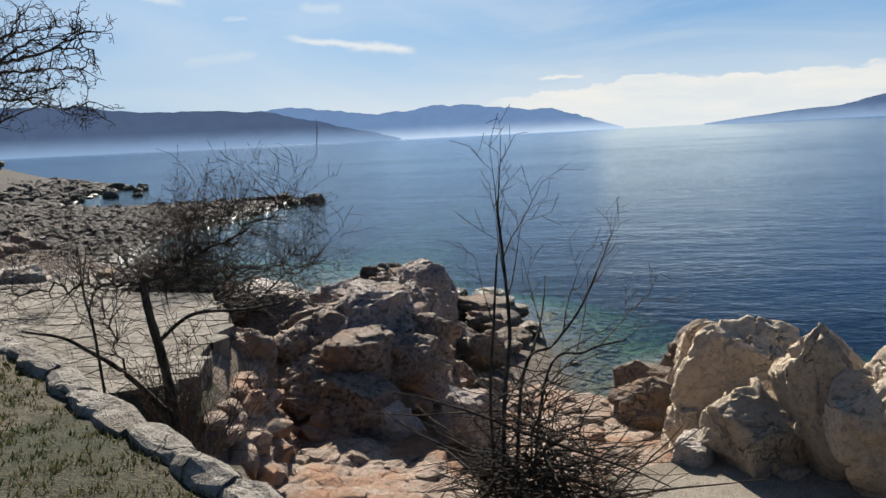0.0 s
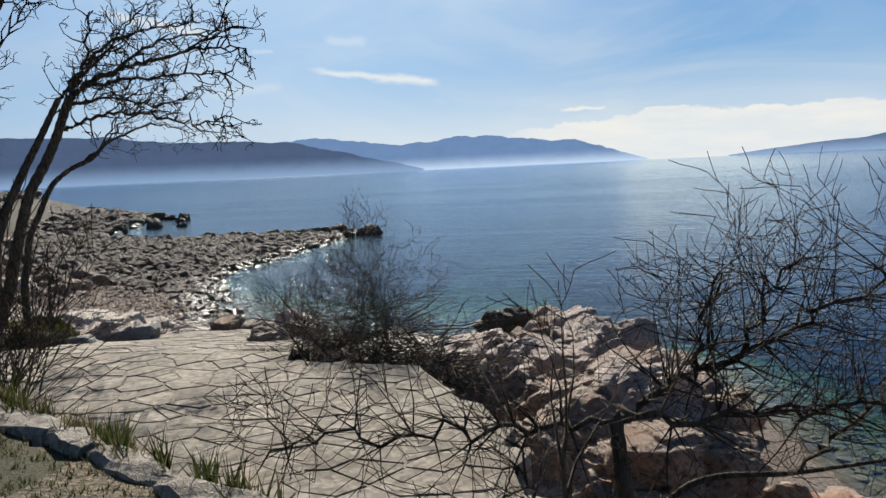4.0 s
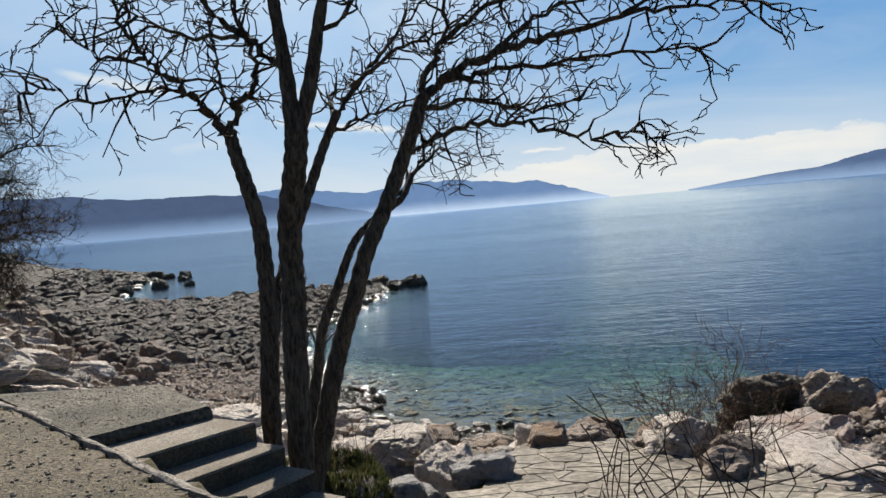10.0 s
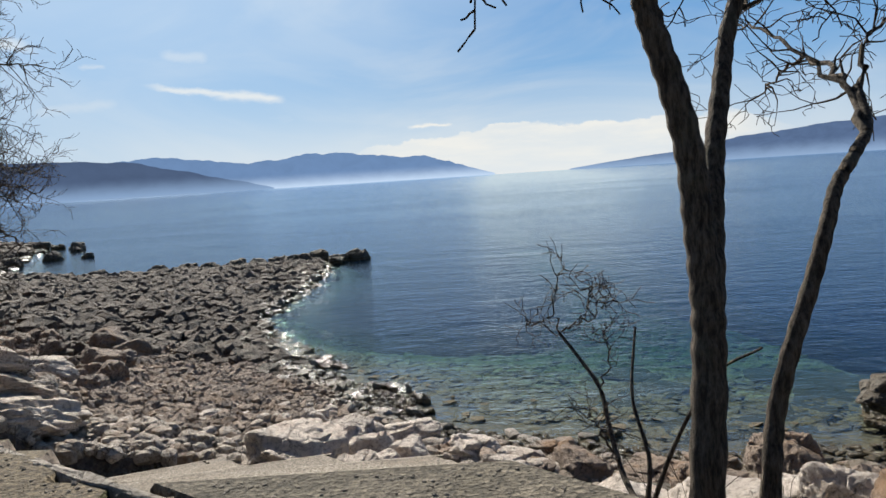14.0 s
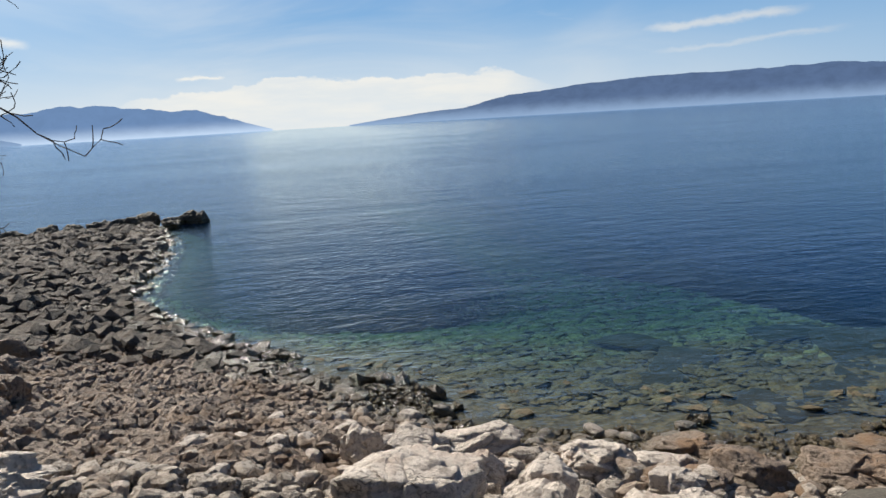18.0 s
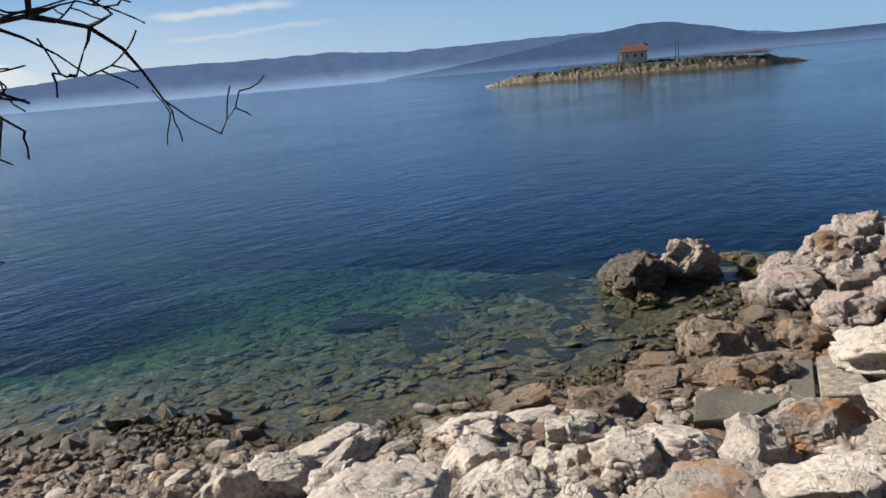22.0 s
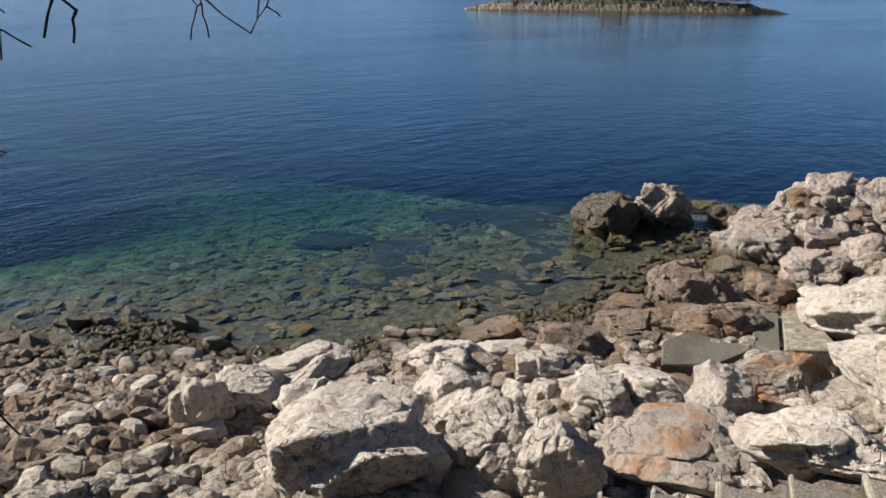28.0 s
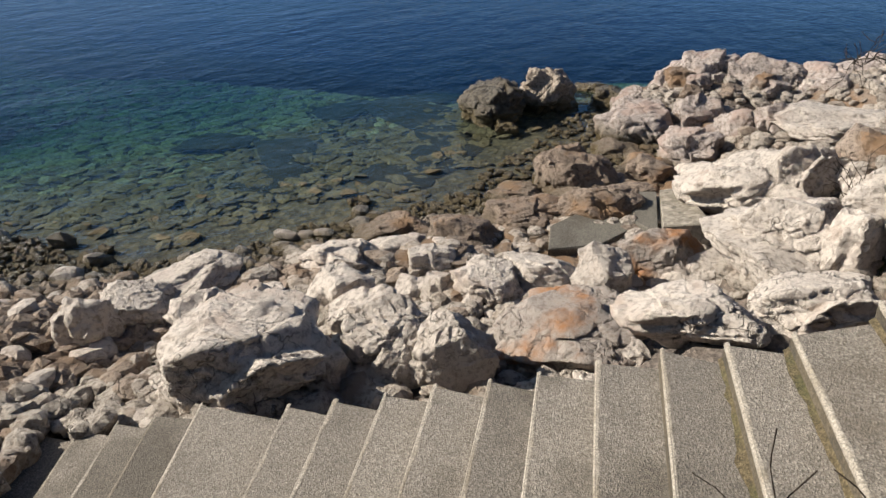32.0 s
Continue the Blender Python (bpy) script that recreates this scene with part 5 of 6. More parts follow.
rock(-0.30, 14.08, 0.52, 0.41, 0.33, 0.63, -49, 44, 'P')
rock(-0.05, 15.92, 0.31, 0.83, 0.67, 0.53, -40, 45, 'P')
rock(0.50, 15.73, 0.38, 0.68, 0.55, 0.48, -44, 46, 'P')
rock(-0.13, 17.14, 0.26, 0.87, 0.69, 0.46, -35, 47, 'P')
rock(-0.79, 17.05, 0.28, 0.57, 0.45, 0.60, -31, 48, 'P')
rock(0.84, 17.30, 0.20, 1.03, 0.83, 0.31, -39, 49, 'P')
rock(1.13, 14.90, 0.48, 0.70, 0.56, 0.53, -51, 50, 'P')
rock(0.77, 14.31, 0.48, 0.71, 0.57, 0.56, -53, 51, 'P')
rock(0.52, 13.72, 0.49, 0.82, 0.66, 0.71, -55, 52, 'P')
rock(0.22, 13.45, 0.47, 0.47, 0.37, 0.59, -56, 53, 'P')
rock(0.46, 13.01, 0.49, 0.74, 0.59, 0.77, -60, 54, 'P')
rock(0.00, 13.57, 0.52, 0.54, 0.43, 0.16, -54, 55, 'P')
rock(1.67, 11.62, 0.62, 0.53, 0.43, 0.16, -74, 56, 'P')
rock(0.90, 15.90, 0.37, 0.45, 0.36, 0.26, -45, 57, 'P')
rock(2.13, 14.57, 0.21, 0.53, 0.42, 0.29, -57, 58, 'P')
rock(5.96, 14.92, 0.17, 0.88, 0.70, 0.30, -65, 59, 'B')
rock(5.04, 14.32, 0.32, 0.97, 0.78, 0.29, -66, 60, 'B')
rock(5.49, 13.32, 0.56, 0.93, 0.74, 0.30, -71, 61, 'B')
rock(7.62, 13.07, 0.41, 0.69, 0.55, 0.32, -75, 62, 'B')
rock(7.01, 14.56, 0.18, 0.78, 0.63, 0.68, -68, 63, 'B')
rock(3.65, 15.79, 0.28, 0.90, 0.72, 0.27, -56, 64, 'B')
rock(3.78, 14.77, 0.42, 0.87, 0.69, 0.26, -61, 65, 'B')
rock(9.78, 17.02, -0.05, 0.42, 0.33, 0.27, -64, 68, 'D')
rock(14.38, 16.70, -0.05, 1.22, 0.97, 0.15, -70, 69, 'D')
rock(12.06, 9.31, 0.90, 1.06, 0.87, 0.85, 18, 60, 'K')
rock(12.96, 11.08, 0.60, 1.35, 1.10, 0.85, 14, 61, 'K')
rock(13.82, 7.30, 0.70, 1.25, 0.93, 1.31, 14, 62, 'R')
rock(12.40, 6.54, 0.90, 1.02, 0.77, 0.55, 20, 63, 'R')
rock(12.84, 6.89, 1.00, 0.88, 0.66, 0.49, 18, 64, 'R')
rock(14.14, 7.88, 0.50, 0.92, 0.69, 1.26, 12, 65, 'R')
rock(12.53, 6.58, 0.60, 1.57, 1.18, 0.20, 20, 66, 'P')
rock(12.23, 3.72, 1.50, 0.79, 0.59, 0.69, 26, 67, 'R')
rock(12.74, 2.71, 1.20, 0.74, 0.55, 0.58, 26, 68, 'R')
rock(11.99, 5.90, 1.50, 1.12, 0.84, 0.54, 23, 69, 'R')
rock(13.22, 15.86, -0.10, 1.00, 0.70, 0.45, 10, 70, 'D')
rock(14.68, 12.99, 0.05, 1.66, 1.24, 0.66, 8, 71, 'B')
rock(14.56, 3.29, 0.90, 0.70, 0.52, 0.34, 15, 72, 'P')
rock(15.70, 3.11, 0.80, 0.70, 0.53, 0.65, 9, 73, 'K')
rock(15.16, 8.21, 0.30, 0.78, 0.59, 0.60, 8, 74, 'B')
rock(15.70, 5.63, 0.40, 0.56, 0.42, 0.41, 7, 75, 'B')
rock(14.99, 5.90, 0.60, 0.67, 0.50, 0.41, 10, 76, 'R')
rock(18.32, 6.44, 0.00, 1.23, 0.92, 0.84, -4, 77, 'B')
rock(19.30, 7.16, 0.25, 1.13, 0.85, 1.10, -8, 78, 'B')
rock(19.30, 5.30, 0.45, 1.33, 0.90, 1.45, -8, 79, 'T', tilt=(8, 14))
rock(19.35, 3.20, 0.60, 1.40, 0.80, 1.70, -10, 80, 'T', tilt=(10, -6))
rock(19.25, 2.15, 0.75, 1.12, 0.80, 1.00, -14, 81, 'T')
rock(19.95, 1.90, 0.75, 0.85, 0.75, 1.85, -18, 82, 'T', tilt=(6, -12))
rock(20.45, 2.60, 0.80, 0.62, 0.55, 1.20, -18, 83, 'T')
rock(20.55, 1.45, 0.75, 1.15, 0.95, 1.85, -20, 88, 'T', tilt=(4, 8))
rock(22.00, 4.20, 0.60, 1.45, 1.10, 1.25, -30, 85, 'T')
rock(18.66, 3.10, 0.55, 0.67, 0.55, 0.80, -7, 84, 'T')
rock(18.20, 5.25, -0.05, 1.10, 0.95, 1.00, -4, 86, 'B')
rock(18.48, 2.10, 0.75, 0.55, 0.45, 0.55, -3, 87, 'P')
rock(15.62, 3.60, 0.55, 0.70, 0.62, 0.75, 5, 89, 'K')
rock(6.17, 9.70, 1.80, 0.66, 0.49, 0.33, 28, 87, 'B')
rock(7.98, 7.40, 2.10, 0.37, 0.27, 0.12, 26, 88, 'B')
rock(8.35, 8.27, 1.95, 0.58, 0.43, 0.41, 23, 89, 'R')
rock(7.73, 9.33, 1.86, 0.84, 0.63, 0.40, 1, 90, 'R')
rock(8.13, 7.48, 2.10, 0.57, 0.43, 0.32, -1, 91, 'R')
rock(4.41, 8.88, 1.65, 0.93, 0.70, 0.37, 19, 92, 'G')
rock(5.53, 7.72, 2.07, 0.68, 0.51, 0.34, 15, 93, 'G')
rock(4.65, 7.29, 1.98, 0.73, 0.55, 0.32, 20, 94, 'G')
rock(-8.14, 20.27, 1.17, 1.53, 1.15, 0.47, 32, 97, 'P')
rock(6.57, 9.99, 1.77, 0.69, 0.52, 0.27, -22, 98, 'R')

pile(13.6, 5.3, 1.4, 2.2, 56, 0.45, 1.15, "R", 61, name="outcrop_block")
pile(12.7, 9.8, 1.2, 2.0, 20, 0.3, 0.6, "KP", 62, name="shore_blocks", joined="pinkish broken limestone blocks above the water")
pile(11.6, 13.0, 1.6, 1.6, 26, 0.3, 0.7, "KB", 63, name="shore_blocks", joined="fissured pink and brown blocks of the point")
pile(9.6, 11.2, 1.8, 1.3, 22, 0.25, 0.55, "PK", 64)
pile(5.0, 9.9, 1.9, 1.2, 26, 0.22, 0.5, "P", 65)
pile(7.2, 12.2, 1.6, 0.9, 16, 0.25, 0.5, "PKB", 66)
pile(2.2, 11.9, 1.3, 1.2, 18, 0.2, 0.4, "P", 67)
pile(7.0, 14.0, 2.4, 0.9, 34, 0.35, 0.8, "B", 68, 0.45, 0.3, name="shore_ledges", joined="low brown ledges along the waterline")
pile(-5.9, 15.4, 0.7, 1.2, 9, 0.7, 1.3, "P", 69, 0.3, 0.12)
pile(19.6, 3.4, 1.2, 1.8, 9, 0.25, 0.5, "T", 70)
pile(14.9, 11.5, 1.0, 3.0, 20, 0.4, 1.0, "BR", 71, 0.5, 0.3, name="shore_ledges", joined="low dark ledges on the outer side of the point")
for k in range(13):
    f = k / 12
    x, y = -5.6 - 2.9 * f + 0.5 * math.sin(k * 2.4), 14.9 + 3.6 * f + 0.7 * math.cos(k * 1.7)
    rock(x, y, ground_at(x, y) - 0.15, 1.9 - 0.4 * (k % 3), 1.4 - 0.2 * (k % 2), 0.50, 35, 300 + k, "P", name="bedrock", tilt=(-14, 16))
for k in range(0, 30, 3):
    s = k / 29
    pile(-7.2 - 8.5 * s, 15.6 + 13.0 * s, 0.9, 0.9, 3, 0.5, 1.2, "BR", 500 + k, 0.7, 0.4, name="bank_rock")
pile(-10.0, 21.0, 3.6, 5.2, 90, 0.4, 1.2, "BR", 72, 0.7, 0.4, name="bank_rocks", joined="brown broken rock along the foot of the bank")
# two boulders that stand in the sea, and the far point
rock(10.75, 17.95, -0.25, 2.05, 1.35, 0.95, 15, 141, "D", tilt=(0, 6))
rock(12.15, 17.05, -0.30, 1.15, 1.00, 1.20, 40, 142, "N", tilt=(0, -6))
for k, (x, y, s) in enumerate([(-4.7, 54.9, 1.5), (-5.5, 54.7, 0.8), (-6.0, 53.2, 1.1), (-7.4, 54.6, 1.6), (-8.2, 54.2, 1.4), (-8.9, 53.8, 1.2), (-9.8, 53.9, 1.3), (-11.0, 53.3, 1.2), (-12.3, 53.0, 1.3), (-14.0, 52.6, 1.1), (-15.6, 52.3, 1.3), (-17.3, 51.9, 1.2), (-19.0, 51.6, 1.0), (-21.0, 51.9, 1.2), (-23.5, 52.4, 1.1), (-33.5, 70.7, 1.4), (-31.0, 71.5, 0.9),
                               (-38, 84, 1.5), (-41, 86, 1.2), (-44, 88, 1.6), (-36, 80, 1.0), (-34.5, 66, 1.6), (-36, 68, 1.4)]):
    rock(x, y, -0.2, s, s * 0.8, 0.25 + s * 0.45, 40 * k, 150 + k, "D")


# ---- far stones of the spit and the next bay, beach stones, sea-floor stones ----
def stone_field(name, label, shapes, places, mat, seed):
    """Many loose stones as one mesh."""
    rng = np.random.RandomState(seed)
    vs, fs, base = [], [], 0
    for x, y, z, s, flat in places:
        p, f = shapes[rng.randint(len(shapes))]
        a = rng.uniform(0, 6.283)
        c, sn = math.cos(a), math.sin(a)
        q = p * np.array([s, s * rng.uniform(0.6, 0.95), s * flat * rng.uniform(0.7, 1.1)])
        t = rng.uniform(-0.3, 0.3)
        q = np.stack([q[:, 0] * c - q[:, 1] * sn, q[:, 0] * sn + q[:, 1] * c, q[:, 2] + q[:, 0] * t], 1) + np.array([x, y, z])
        vs.append(q)
        fs.append(np.array(f) + base)
        base += len(p)
    me = mesh_of(name, np.concatenate(vs).tolist(), np.concatenate(fs).tolist(), mat)
    return tagged(new(name, me), label, "stones", kind="stuff")


def scatter(rng, n, x0, x1, y0, y1, keep):
    x, y = rng.uniform(x0, x1, n), rng.uniform(y0, y1, n)
    h = ground_height(x, y)
    dc = poly_dist(x, y, COAST)
    k = keep(x, y, h, dc)
    return x[k], y[k], h[k], dc[k]


def build_stones():
    rng = np.random.RandomState(8)

    def beach(x, y, h, dc):
        return (h > -0.03) & (h < 1.9) & ~inside(x, y, INLAND) & ~inside(x, y, PAVE) & ~inside(x, y, STAIR_ZONE)
    # near beach, big loose stones as things of their own
    x, y, h, dc = scatter(rng, 2300, -4.5, 4.5, 12.5, 19.5, beach)
    n = 0
    for a, b, c in zip(x, y, h):
        if n >= 280:
            break
        if rng.uniform() < 0.55:
            continue
        s = rng.uniform(0.14, 0.34)
        ob = new("beach_stone", rock_mesh(SMALL_SHAPES, n % 10, (ROCK_PALE if rng.uniform() < 0.4 else SHORE_STONE) if rng.uniform() < 0.75 else PEBBLE))
        ob.matrix_world = Matrix.LocRotScale((a, b, c + s * 0.22), Euler((rng.uniform(-.3, .3), rng.uniform(-.3, .3), rng.uniform(0, 6.3))), (s * 1.5, s * 1.1, s * 0.95))
        tagged(ob, "loose pale beach stone", "stone", group="beach stones")
        n += 1
    x, y, h, dc = scatter(rng, 30000, -8.0, 6.0, 11.5, 26.0, beach)
    stone_field("beach_stones", "grey and tan cobbles of the near beach", TINY_SHAPES, [(a, b, c + 0.05, (0.10 + 0.24 * rng.uniform() ** 2.0) * 1.3 * min(1.0, 0.5 + c), 0.9) for a, b, c in zip(x, y, h) if b > 16.2 - 0.25 * a], PEBBLE, 1)
    stone_field("pale_beach_stones", "pale grey cobbles beside the stairs", SMALL_SHAPES, [(a, b, c + 0.05, (0.09 + 0.24 * rng.uniform() ** 2.2) * 1.3 * min(1.0, 0.5 + c), 0.9) for a, b, c in zip(x, y, h) if b <= 16.2 - 0.25 * a][:2600], SHORE_STONE, 21)
    x, y, h, dc = scatter(rng, 15500, -30.0, 0.0, 24.0, 55.0, beach)
    stone_field("spit_stones", "brown cobbles covering the stony spit", TINY_SHAPES, [(a, b, c + 0.05, (0.2 + 0.5 * rng.uniform() ** 2) * 1.3, 0.85) for a, b, c in zip(x, y, h)], SPIT_STONE, 2)
    x, y, h, dc = scatter(rng, 4200, -14.0, 2.0, 19.0, 53.0, lambda x, y, h, dc: (h > -0.3) & (h < 0.25) & (dc < 1.3) & (fnoise(x, y, 0.8, 12) > np.where(y > 24, 0.25, 0.62)))
    stone_field("tide_stones", "dark wet stones along the tide line", TINY_SHAPES, [(a, b, c + 0.08, rng.uniform(0.2, 0.6), 0.7) for a, b, c in zip(x, y, h)], ROCK_DARK, 3)
    x, y, h, dc = scatter(rng, 5000, -90.0, -24.0, 40.0, 125.0, lambda x, y, h, dc: (h > -0.3) & (h < 2.4) & ~inside(x, y, INLAND))
    stone_field("bay_stones", "brown rocks round the next bay", TINY_SHAPES, [(a, b, c + 0.1, rng.uniform(0.4, 1.6), 0.8) for a, b, c in zip(x, y, h)], SPIT_STONE, 4)
    x, y, h, dc = scatter(rng, 9000, -34.0, -6.0, 14.5, 46.0, lambda x, y, h, dc: inside(x, y, INLAND) & (poly_dist(x, y, KERB) < 14))
    stone_field("upper_stones", "brown rubble and scrub above the beach", TINY_SHAPES, [(a, b, c + 0.03, (0.15 + 0.6 * rng.uniform() ** 2) * 1.3, 0.8) for a, b, c in zip(x, y, h)], ROCK_BROWN, 22)
    x, y, h, dc = scatter(rng, 9000, -120.0, -18.0, 44.0, 140.0, lambda x, y, h, dc: inside(x, y, INLAND) & (poly_dist(x, y, KERB) < 30))
    stone_field("bay_scrub", "dark brown rubble and scrub above the next bay", TINY_SHAPES, [(a, b, c + 0.1, (0.4 + 1.2 * rng.uniform() ** 2), 0.9) for a, b, c in zip(x, y, h)], SPIT_STONE, 23)
    x, y = rng.uniform(-6.5, 9.0, 60000), rng.uniform(-2.0, 13.0, 60000)
    k = inside(x, y, INLAND) & (poly_dist(x, y, KERB) < 2.6)
    x, y = x[k][:9000], y[k][:9000]
    stone_field("path_grit", "loose grit and small pebbles on the path", TINY_SHAPES, [(a, b, c + 0.003, 0.010 + 0.04 * rng.uniform() ** 4, 0.7) for a, b, c in zip(x, y, ground_height(x, y))], FLAG, 31)
    x, y = rng.uniform(0.3, 3.4, 1600), rng.uniform(4.9, 6.9, 1600)
    k = inside(x, y, [(3.3, 5.76), (2.34, 6.76), (0.5, 6.72), (1.4, 6.05), (2.7, 5.0)])
    stone_field("landing_grit", "loose grit strewn over the landing", TINY_SHAPES, [(a, b, 3.583, 0.010 + 0.03 * rng.uniform() ** 4, 0.6) for a, b in zip(x[k], y[k])], FLAG, 32)
    # cove south of the outcrop
    x, y, h, dc = scatter(rng, 2600, 12.8, 19.0, 0.3, 6.5, lambda x, y, h, dc: (h > -0.1) & (h < 2.0) & ~inside(x, y, PAVE) & ~inside(x, y, INLAND))
    stone_field("cove_stones", "rust-tinted rubble in the little cove", SMALL_SHAPES, [(a, b, c + 0.05, rng.uniform(0.12, 0.5) * 1.2, 0.6) for a, b, c in zip(x, y, h)], COVE, 5)
    # rubble between the big shore rocks
    x, y, h, dc = scatter(rng, 3000, 2.5, 14.5, 8.5, 16.2, lambda x, y, h, dc: (h > -0.15) & (h < 2.0) & ~inside(x, y, PAVE))
    stone_field("shore_rubble", "pinkish broken stone between the boulders", SMALL_SHAPES, [(a, b, c + 0.02, 0.12 + 0.32 * rng.uniform() ** 1.6, 0.7) for a, b, c in zip(x, y, h) if c > 0.5], SHORE_STONE, 6)
    stone_field("tide_rubble", "brown broken stone close to the water", SMALL_SHAPES, [(a, b, c + 0.04, rng.uniform(0.15, 0.5) * 1.2 * min(1.0, 0.4 + 1.2 * max(c, 0)), 0.5) for a, b, c in zip(x, y, h) if c <= 0.5], ROCK_BROWN, 16)
    # sea floor
    x, y, h, dc = scatter(rng, 42000, -5.0, 24.0, 5.0, 34.0, lambda x, y, h, dc: (h < -0.07) & (h > -2.0) & (rng.uniform(size=len(x)) < np.interp(-h, [0, 0.5, 2.0], [1.0, 0.8, 0.02])))
    places = [(a, b, c + 0.02, 0.12 + 0.40 * rng.uniform() ** 2, 0.30, -c + rng.uniform(-0.10, 0.10)) for a, b, c in zip(x, y, h)]
    stone_field("sea_floor_stones", "pale greenish stones under clear water", TINY_SHAPES, [q[:5] for q in places if q[5] > 0.28], SEA_STONE, 7)
    stone_field("algae_stones", "brown algae-covered stones in the shallows", TINY_SHAPES, [q[:5] for q in places if q[5] <= 0.28], ALGAE_STONE, 17)
    weedy = [facet_rock(400 + k, 3, 4, 0.30, 6.0) for k in range(8)]
    for k, (a, b, s) in enumerate([(9.7, 21.4, 1.5), (10.3, 19.5, 2.5), (11.6, 20.3, 1.5), (6.4, 20.6, 1.6), (6.2, 22.2, 1.4), (7.7, 17.5, 2.0), (6.3, 17.6, 1.5), (5.2, 19.6, 1.4), (8.9, 18.2, 1.3)]):
        g = ground_at(a, b)
        ob = new("sunken_rock", rock_mesh(weedy, k % 8, SEA_WEED))
        ob.matrix_world = Matrix.LocRotScale((a, b, g * 0.62), Euler((0, 0, k * 1.3)), (s * 1.2, s * 0.75, -g * 0.5))
        tagged(ob, "weed-covered dark rock under the water", "rock", group="sunken rocks")


COVE = rock_material("rock_cove", (0.52, 0.395, 0.302), (0.30, 0.210, 0.152), (0.43, 0.235, 0.135), 0.5)
SEA_STONE = rock_material("sea_stone", (0.31, 0.30, 0.19), (0.12, 0.11, 0.062), (0.14, 0.115, 0.055), 0.52, wet=False)
ALGAE_STONE = rock_material("algae_stone", (0.175, 0.138, 0.078), (0.060, 0.046, 0.024), (0.095, 0.066, 0.027), 0.50, wet=False)
SEA_WEED = ground_material("sea_weed", (0.006, 0.006, 0.005), (0.012, 0.011, 0.008), (0.020, 0.015, 0.008), 9.0, bump=0.7, dist=0.04)
build_stones()


# ---- grass ----
def build_grass():
    m, n = material("grass_blades")
    isl = n.add("ShaderNodeNewGeometry").outputs["Random Per Island"]
    tone = n.ramp(isl, (0.0, (0.024, 0.040, 0.010)), (0.5, (0.052, 0.060, 0.020)), (1.0, (0.17, 0.135, 0.07)))
    leaf = n.add("ShaderNodeMixShader")
    n.put(leaf, "0", 0.35)
    n.put(leaf, "1", n.add("ShaderNodeBsdfDiffuse", Color=tone))
    n.put(leaf, "2", n.add("ShaderNodeBsdfTranslucent", Color=tone))
    n.put(n.add("ShaderNodeOutputMaterial"), "Surface", leaf)
    rng = random.Random(4)
    nr = np.random.RandomState(4)

    def field(name, label, count, x0, x1, y0, y1, keep, height):
        x, y = nr.uniform(x0, x1, count), nr.uniform(y0, y1, count)
        h = ground_height(x, y)
        k = keep(x, y, h)
        v, f = [], []
        for a, b, c in zip(x[k], y[k], h[k]):
            tv, tf = tuft_mesh(rng, 9, height, 0.05, m)
            s = len(v)
            v += [(p[0] + a, p[1] + b, p[2] + c) for p in tv]
            f += [tuple(i + s for i in q) for q in tf]
        if v:
            tagged(new(name, mesh_of(name, v, f, m)), label, "grass", kind="stuff")
    field("bank_grass", "short green and straw grass under the trees", 9000, 2.4, 7.5, 5.2, 9.6,
          lambda x, y, h: (h > 1.3) & ~inside(x, y, PAVE) & (fnoise(x, y, 1.1, 9) > 0.35), 0.10)
    field("verge_grass", "worn grass along the kerb", 30000, 5.0, 19.0, -7.5, 3.2,
          lambda x, y, h: inside(x, y, INLAND) & (poly_dist(x, y, KERB) < 1.9) & (fnoise(x, y, 0.9, 11) > np.where(x > 11, 0.12, 0.45)), 0.05)
    field("foot_grass", "tall dark green grass at the foot of the path-edge shrub", 2600, 7.7, 9.7, 0.5, 2.3,
          lambda x, y, h: (np.hypot(x - 8.7, y - 1.35) < 0.8) & (h > 2.0), 0.26)
    field("slope_grass", "rough grass on the bank below the kerb", 5000, 5.0, 13.5, -1.5, 4.0,
          lambda x, y, h: ~inside(x, y, INLAND) & ~inside(x, y, PAVE) & (poly_dist(x, y, KERB) < 1.3), 0.2)


build_grass()


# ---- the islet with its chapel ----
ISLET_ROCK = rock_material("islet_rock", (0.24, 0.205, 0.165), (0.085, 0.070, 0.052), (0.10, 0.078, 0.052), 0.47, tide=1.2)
ISLET_GRASS = ground_material("islet_grass", (0.024, 0.026, 0.011), (0.058, 0.051, 0.026), (0.020, 0.027, 0.010), 1.5)


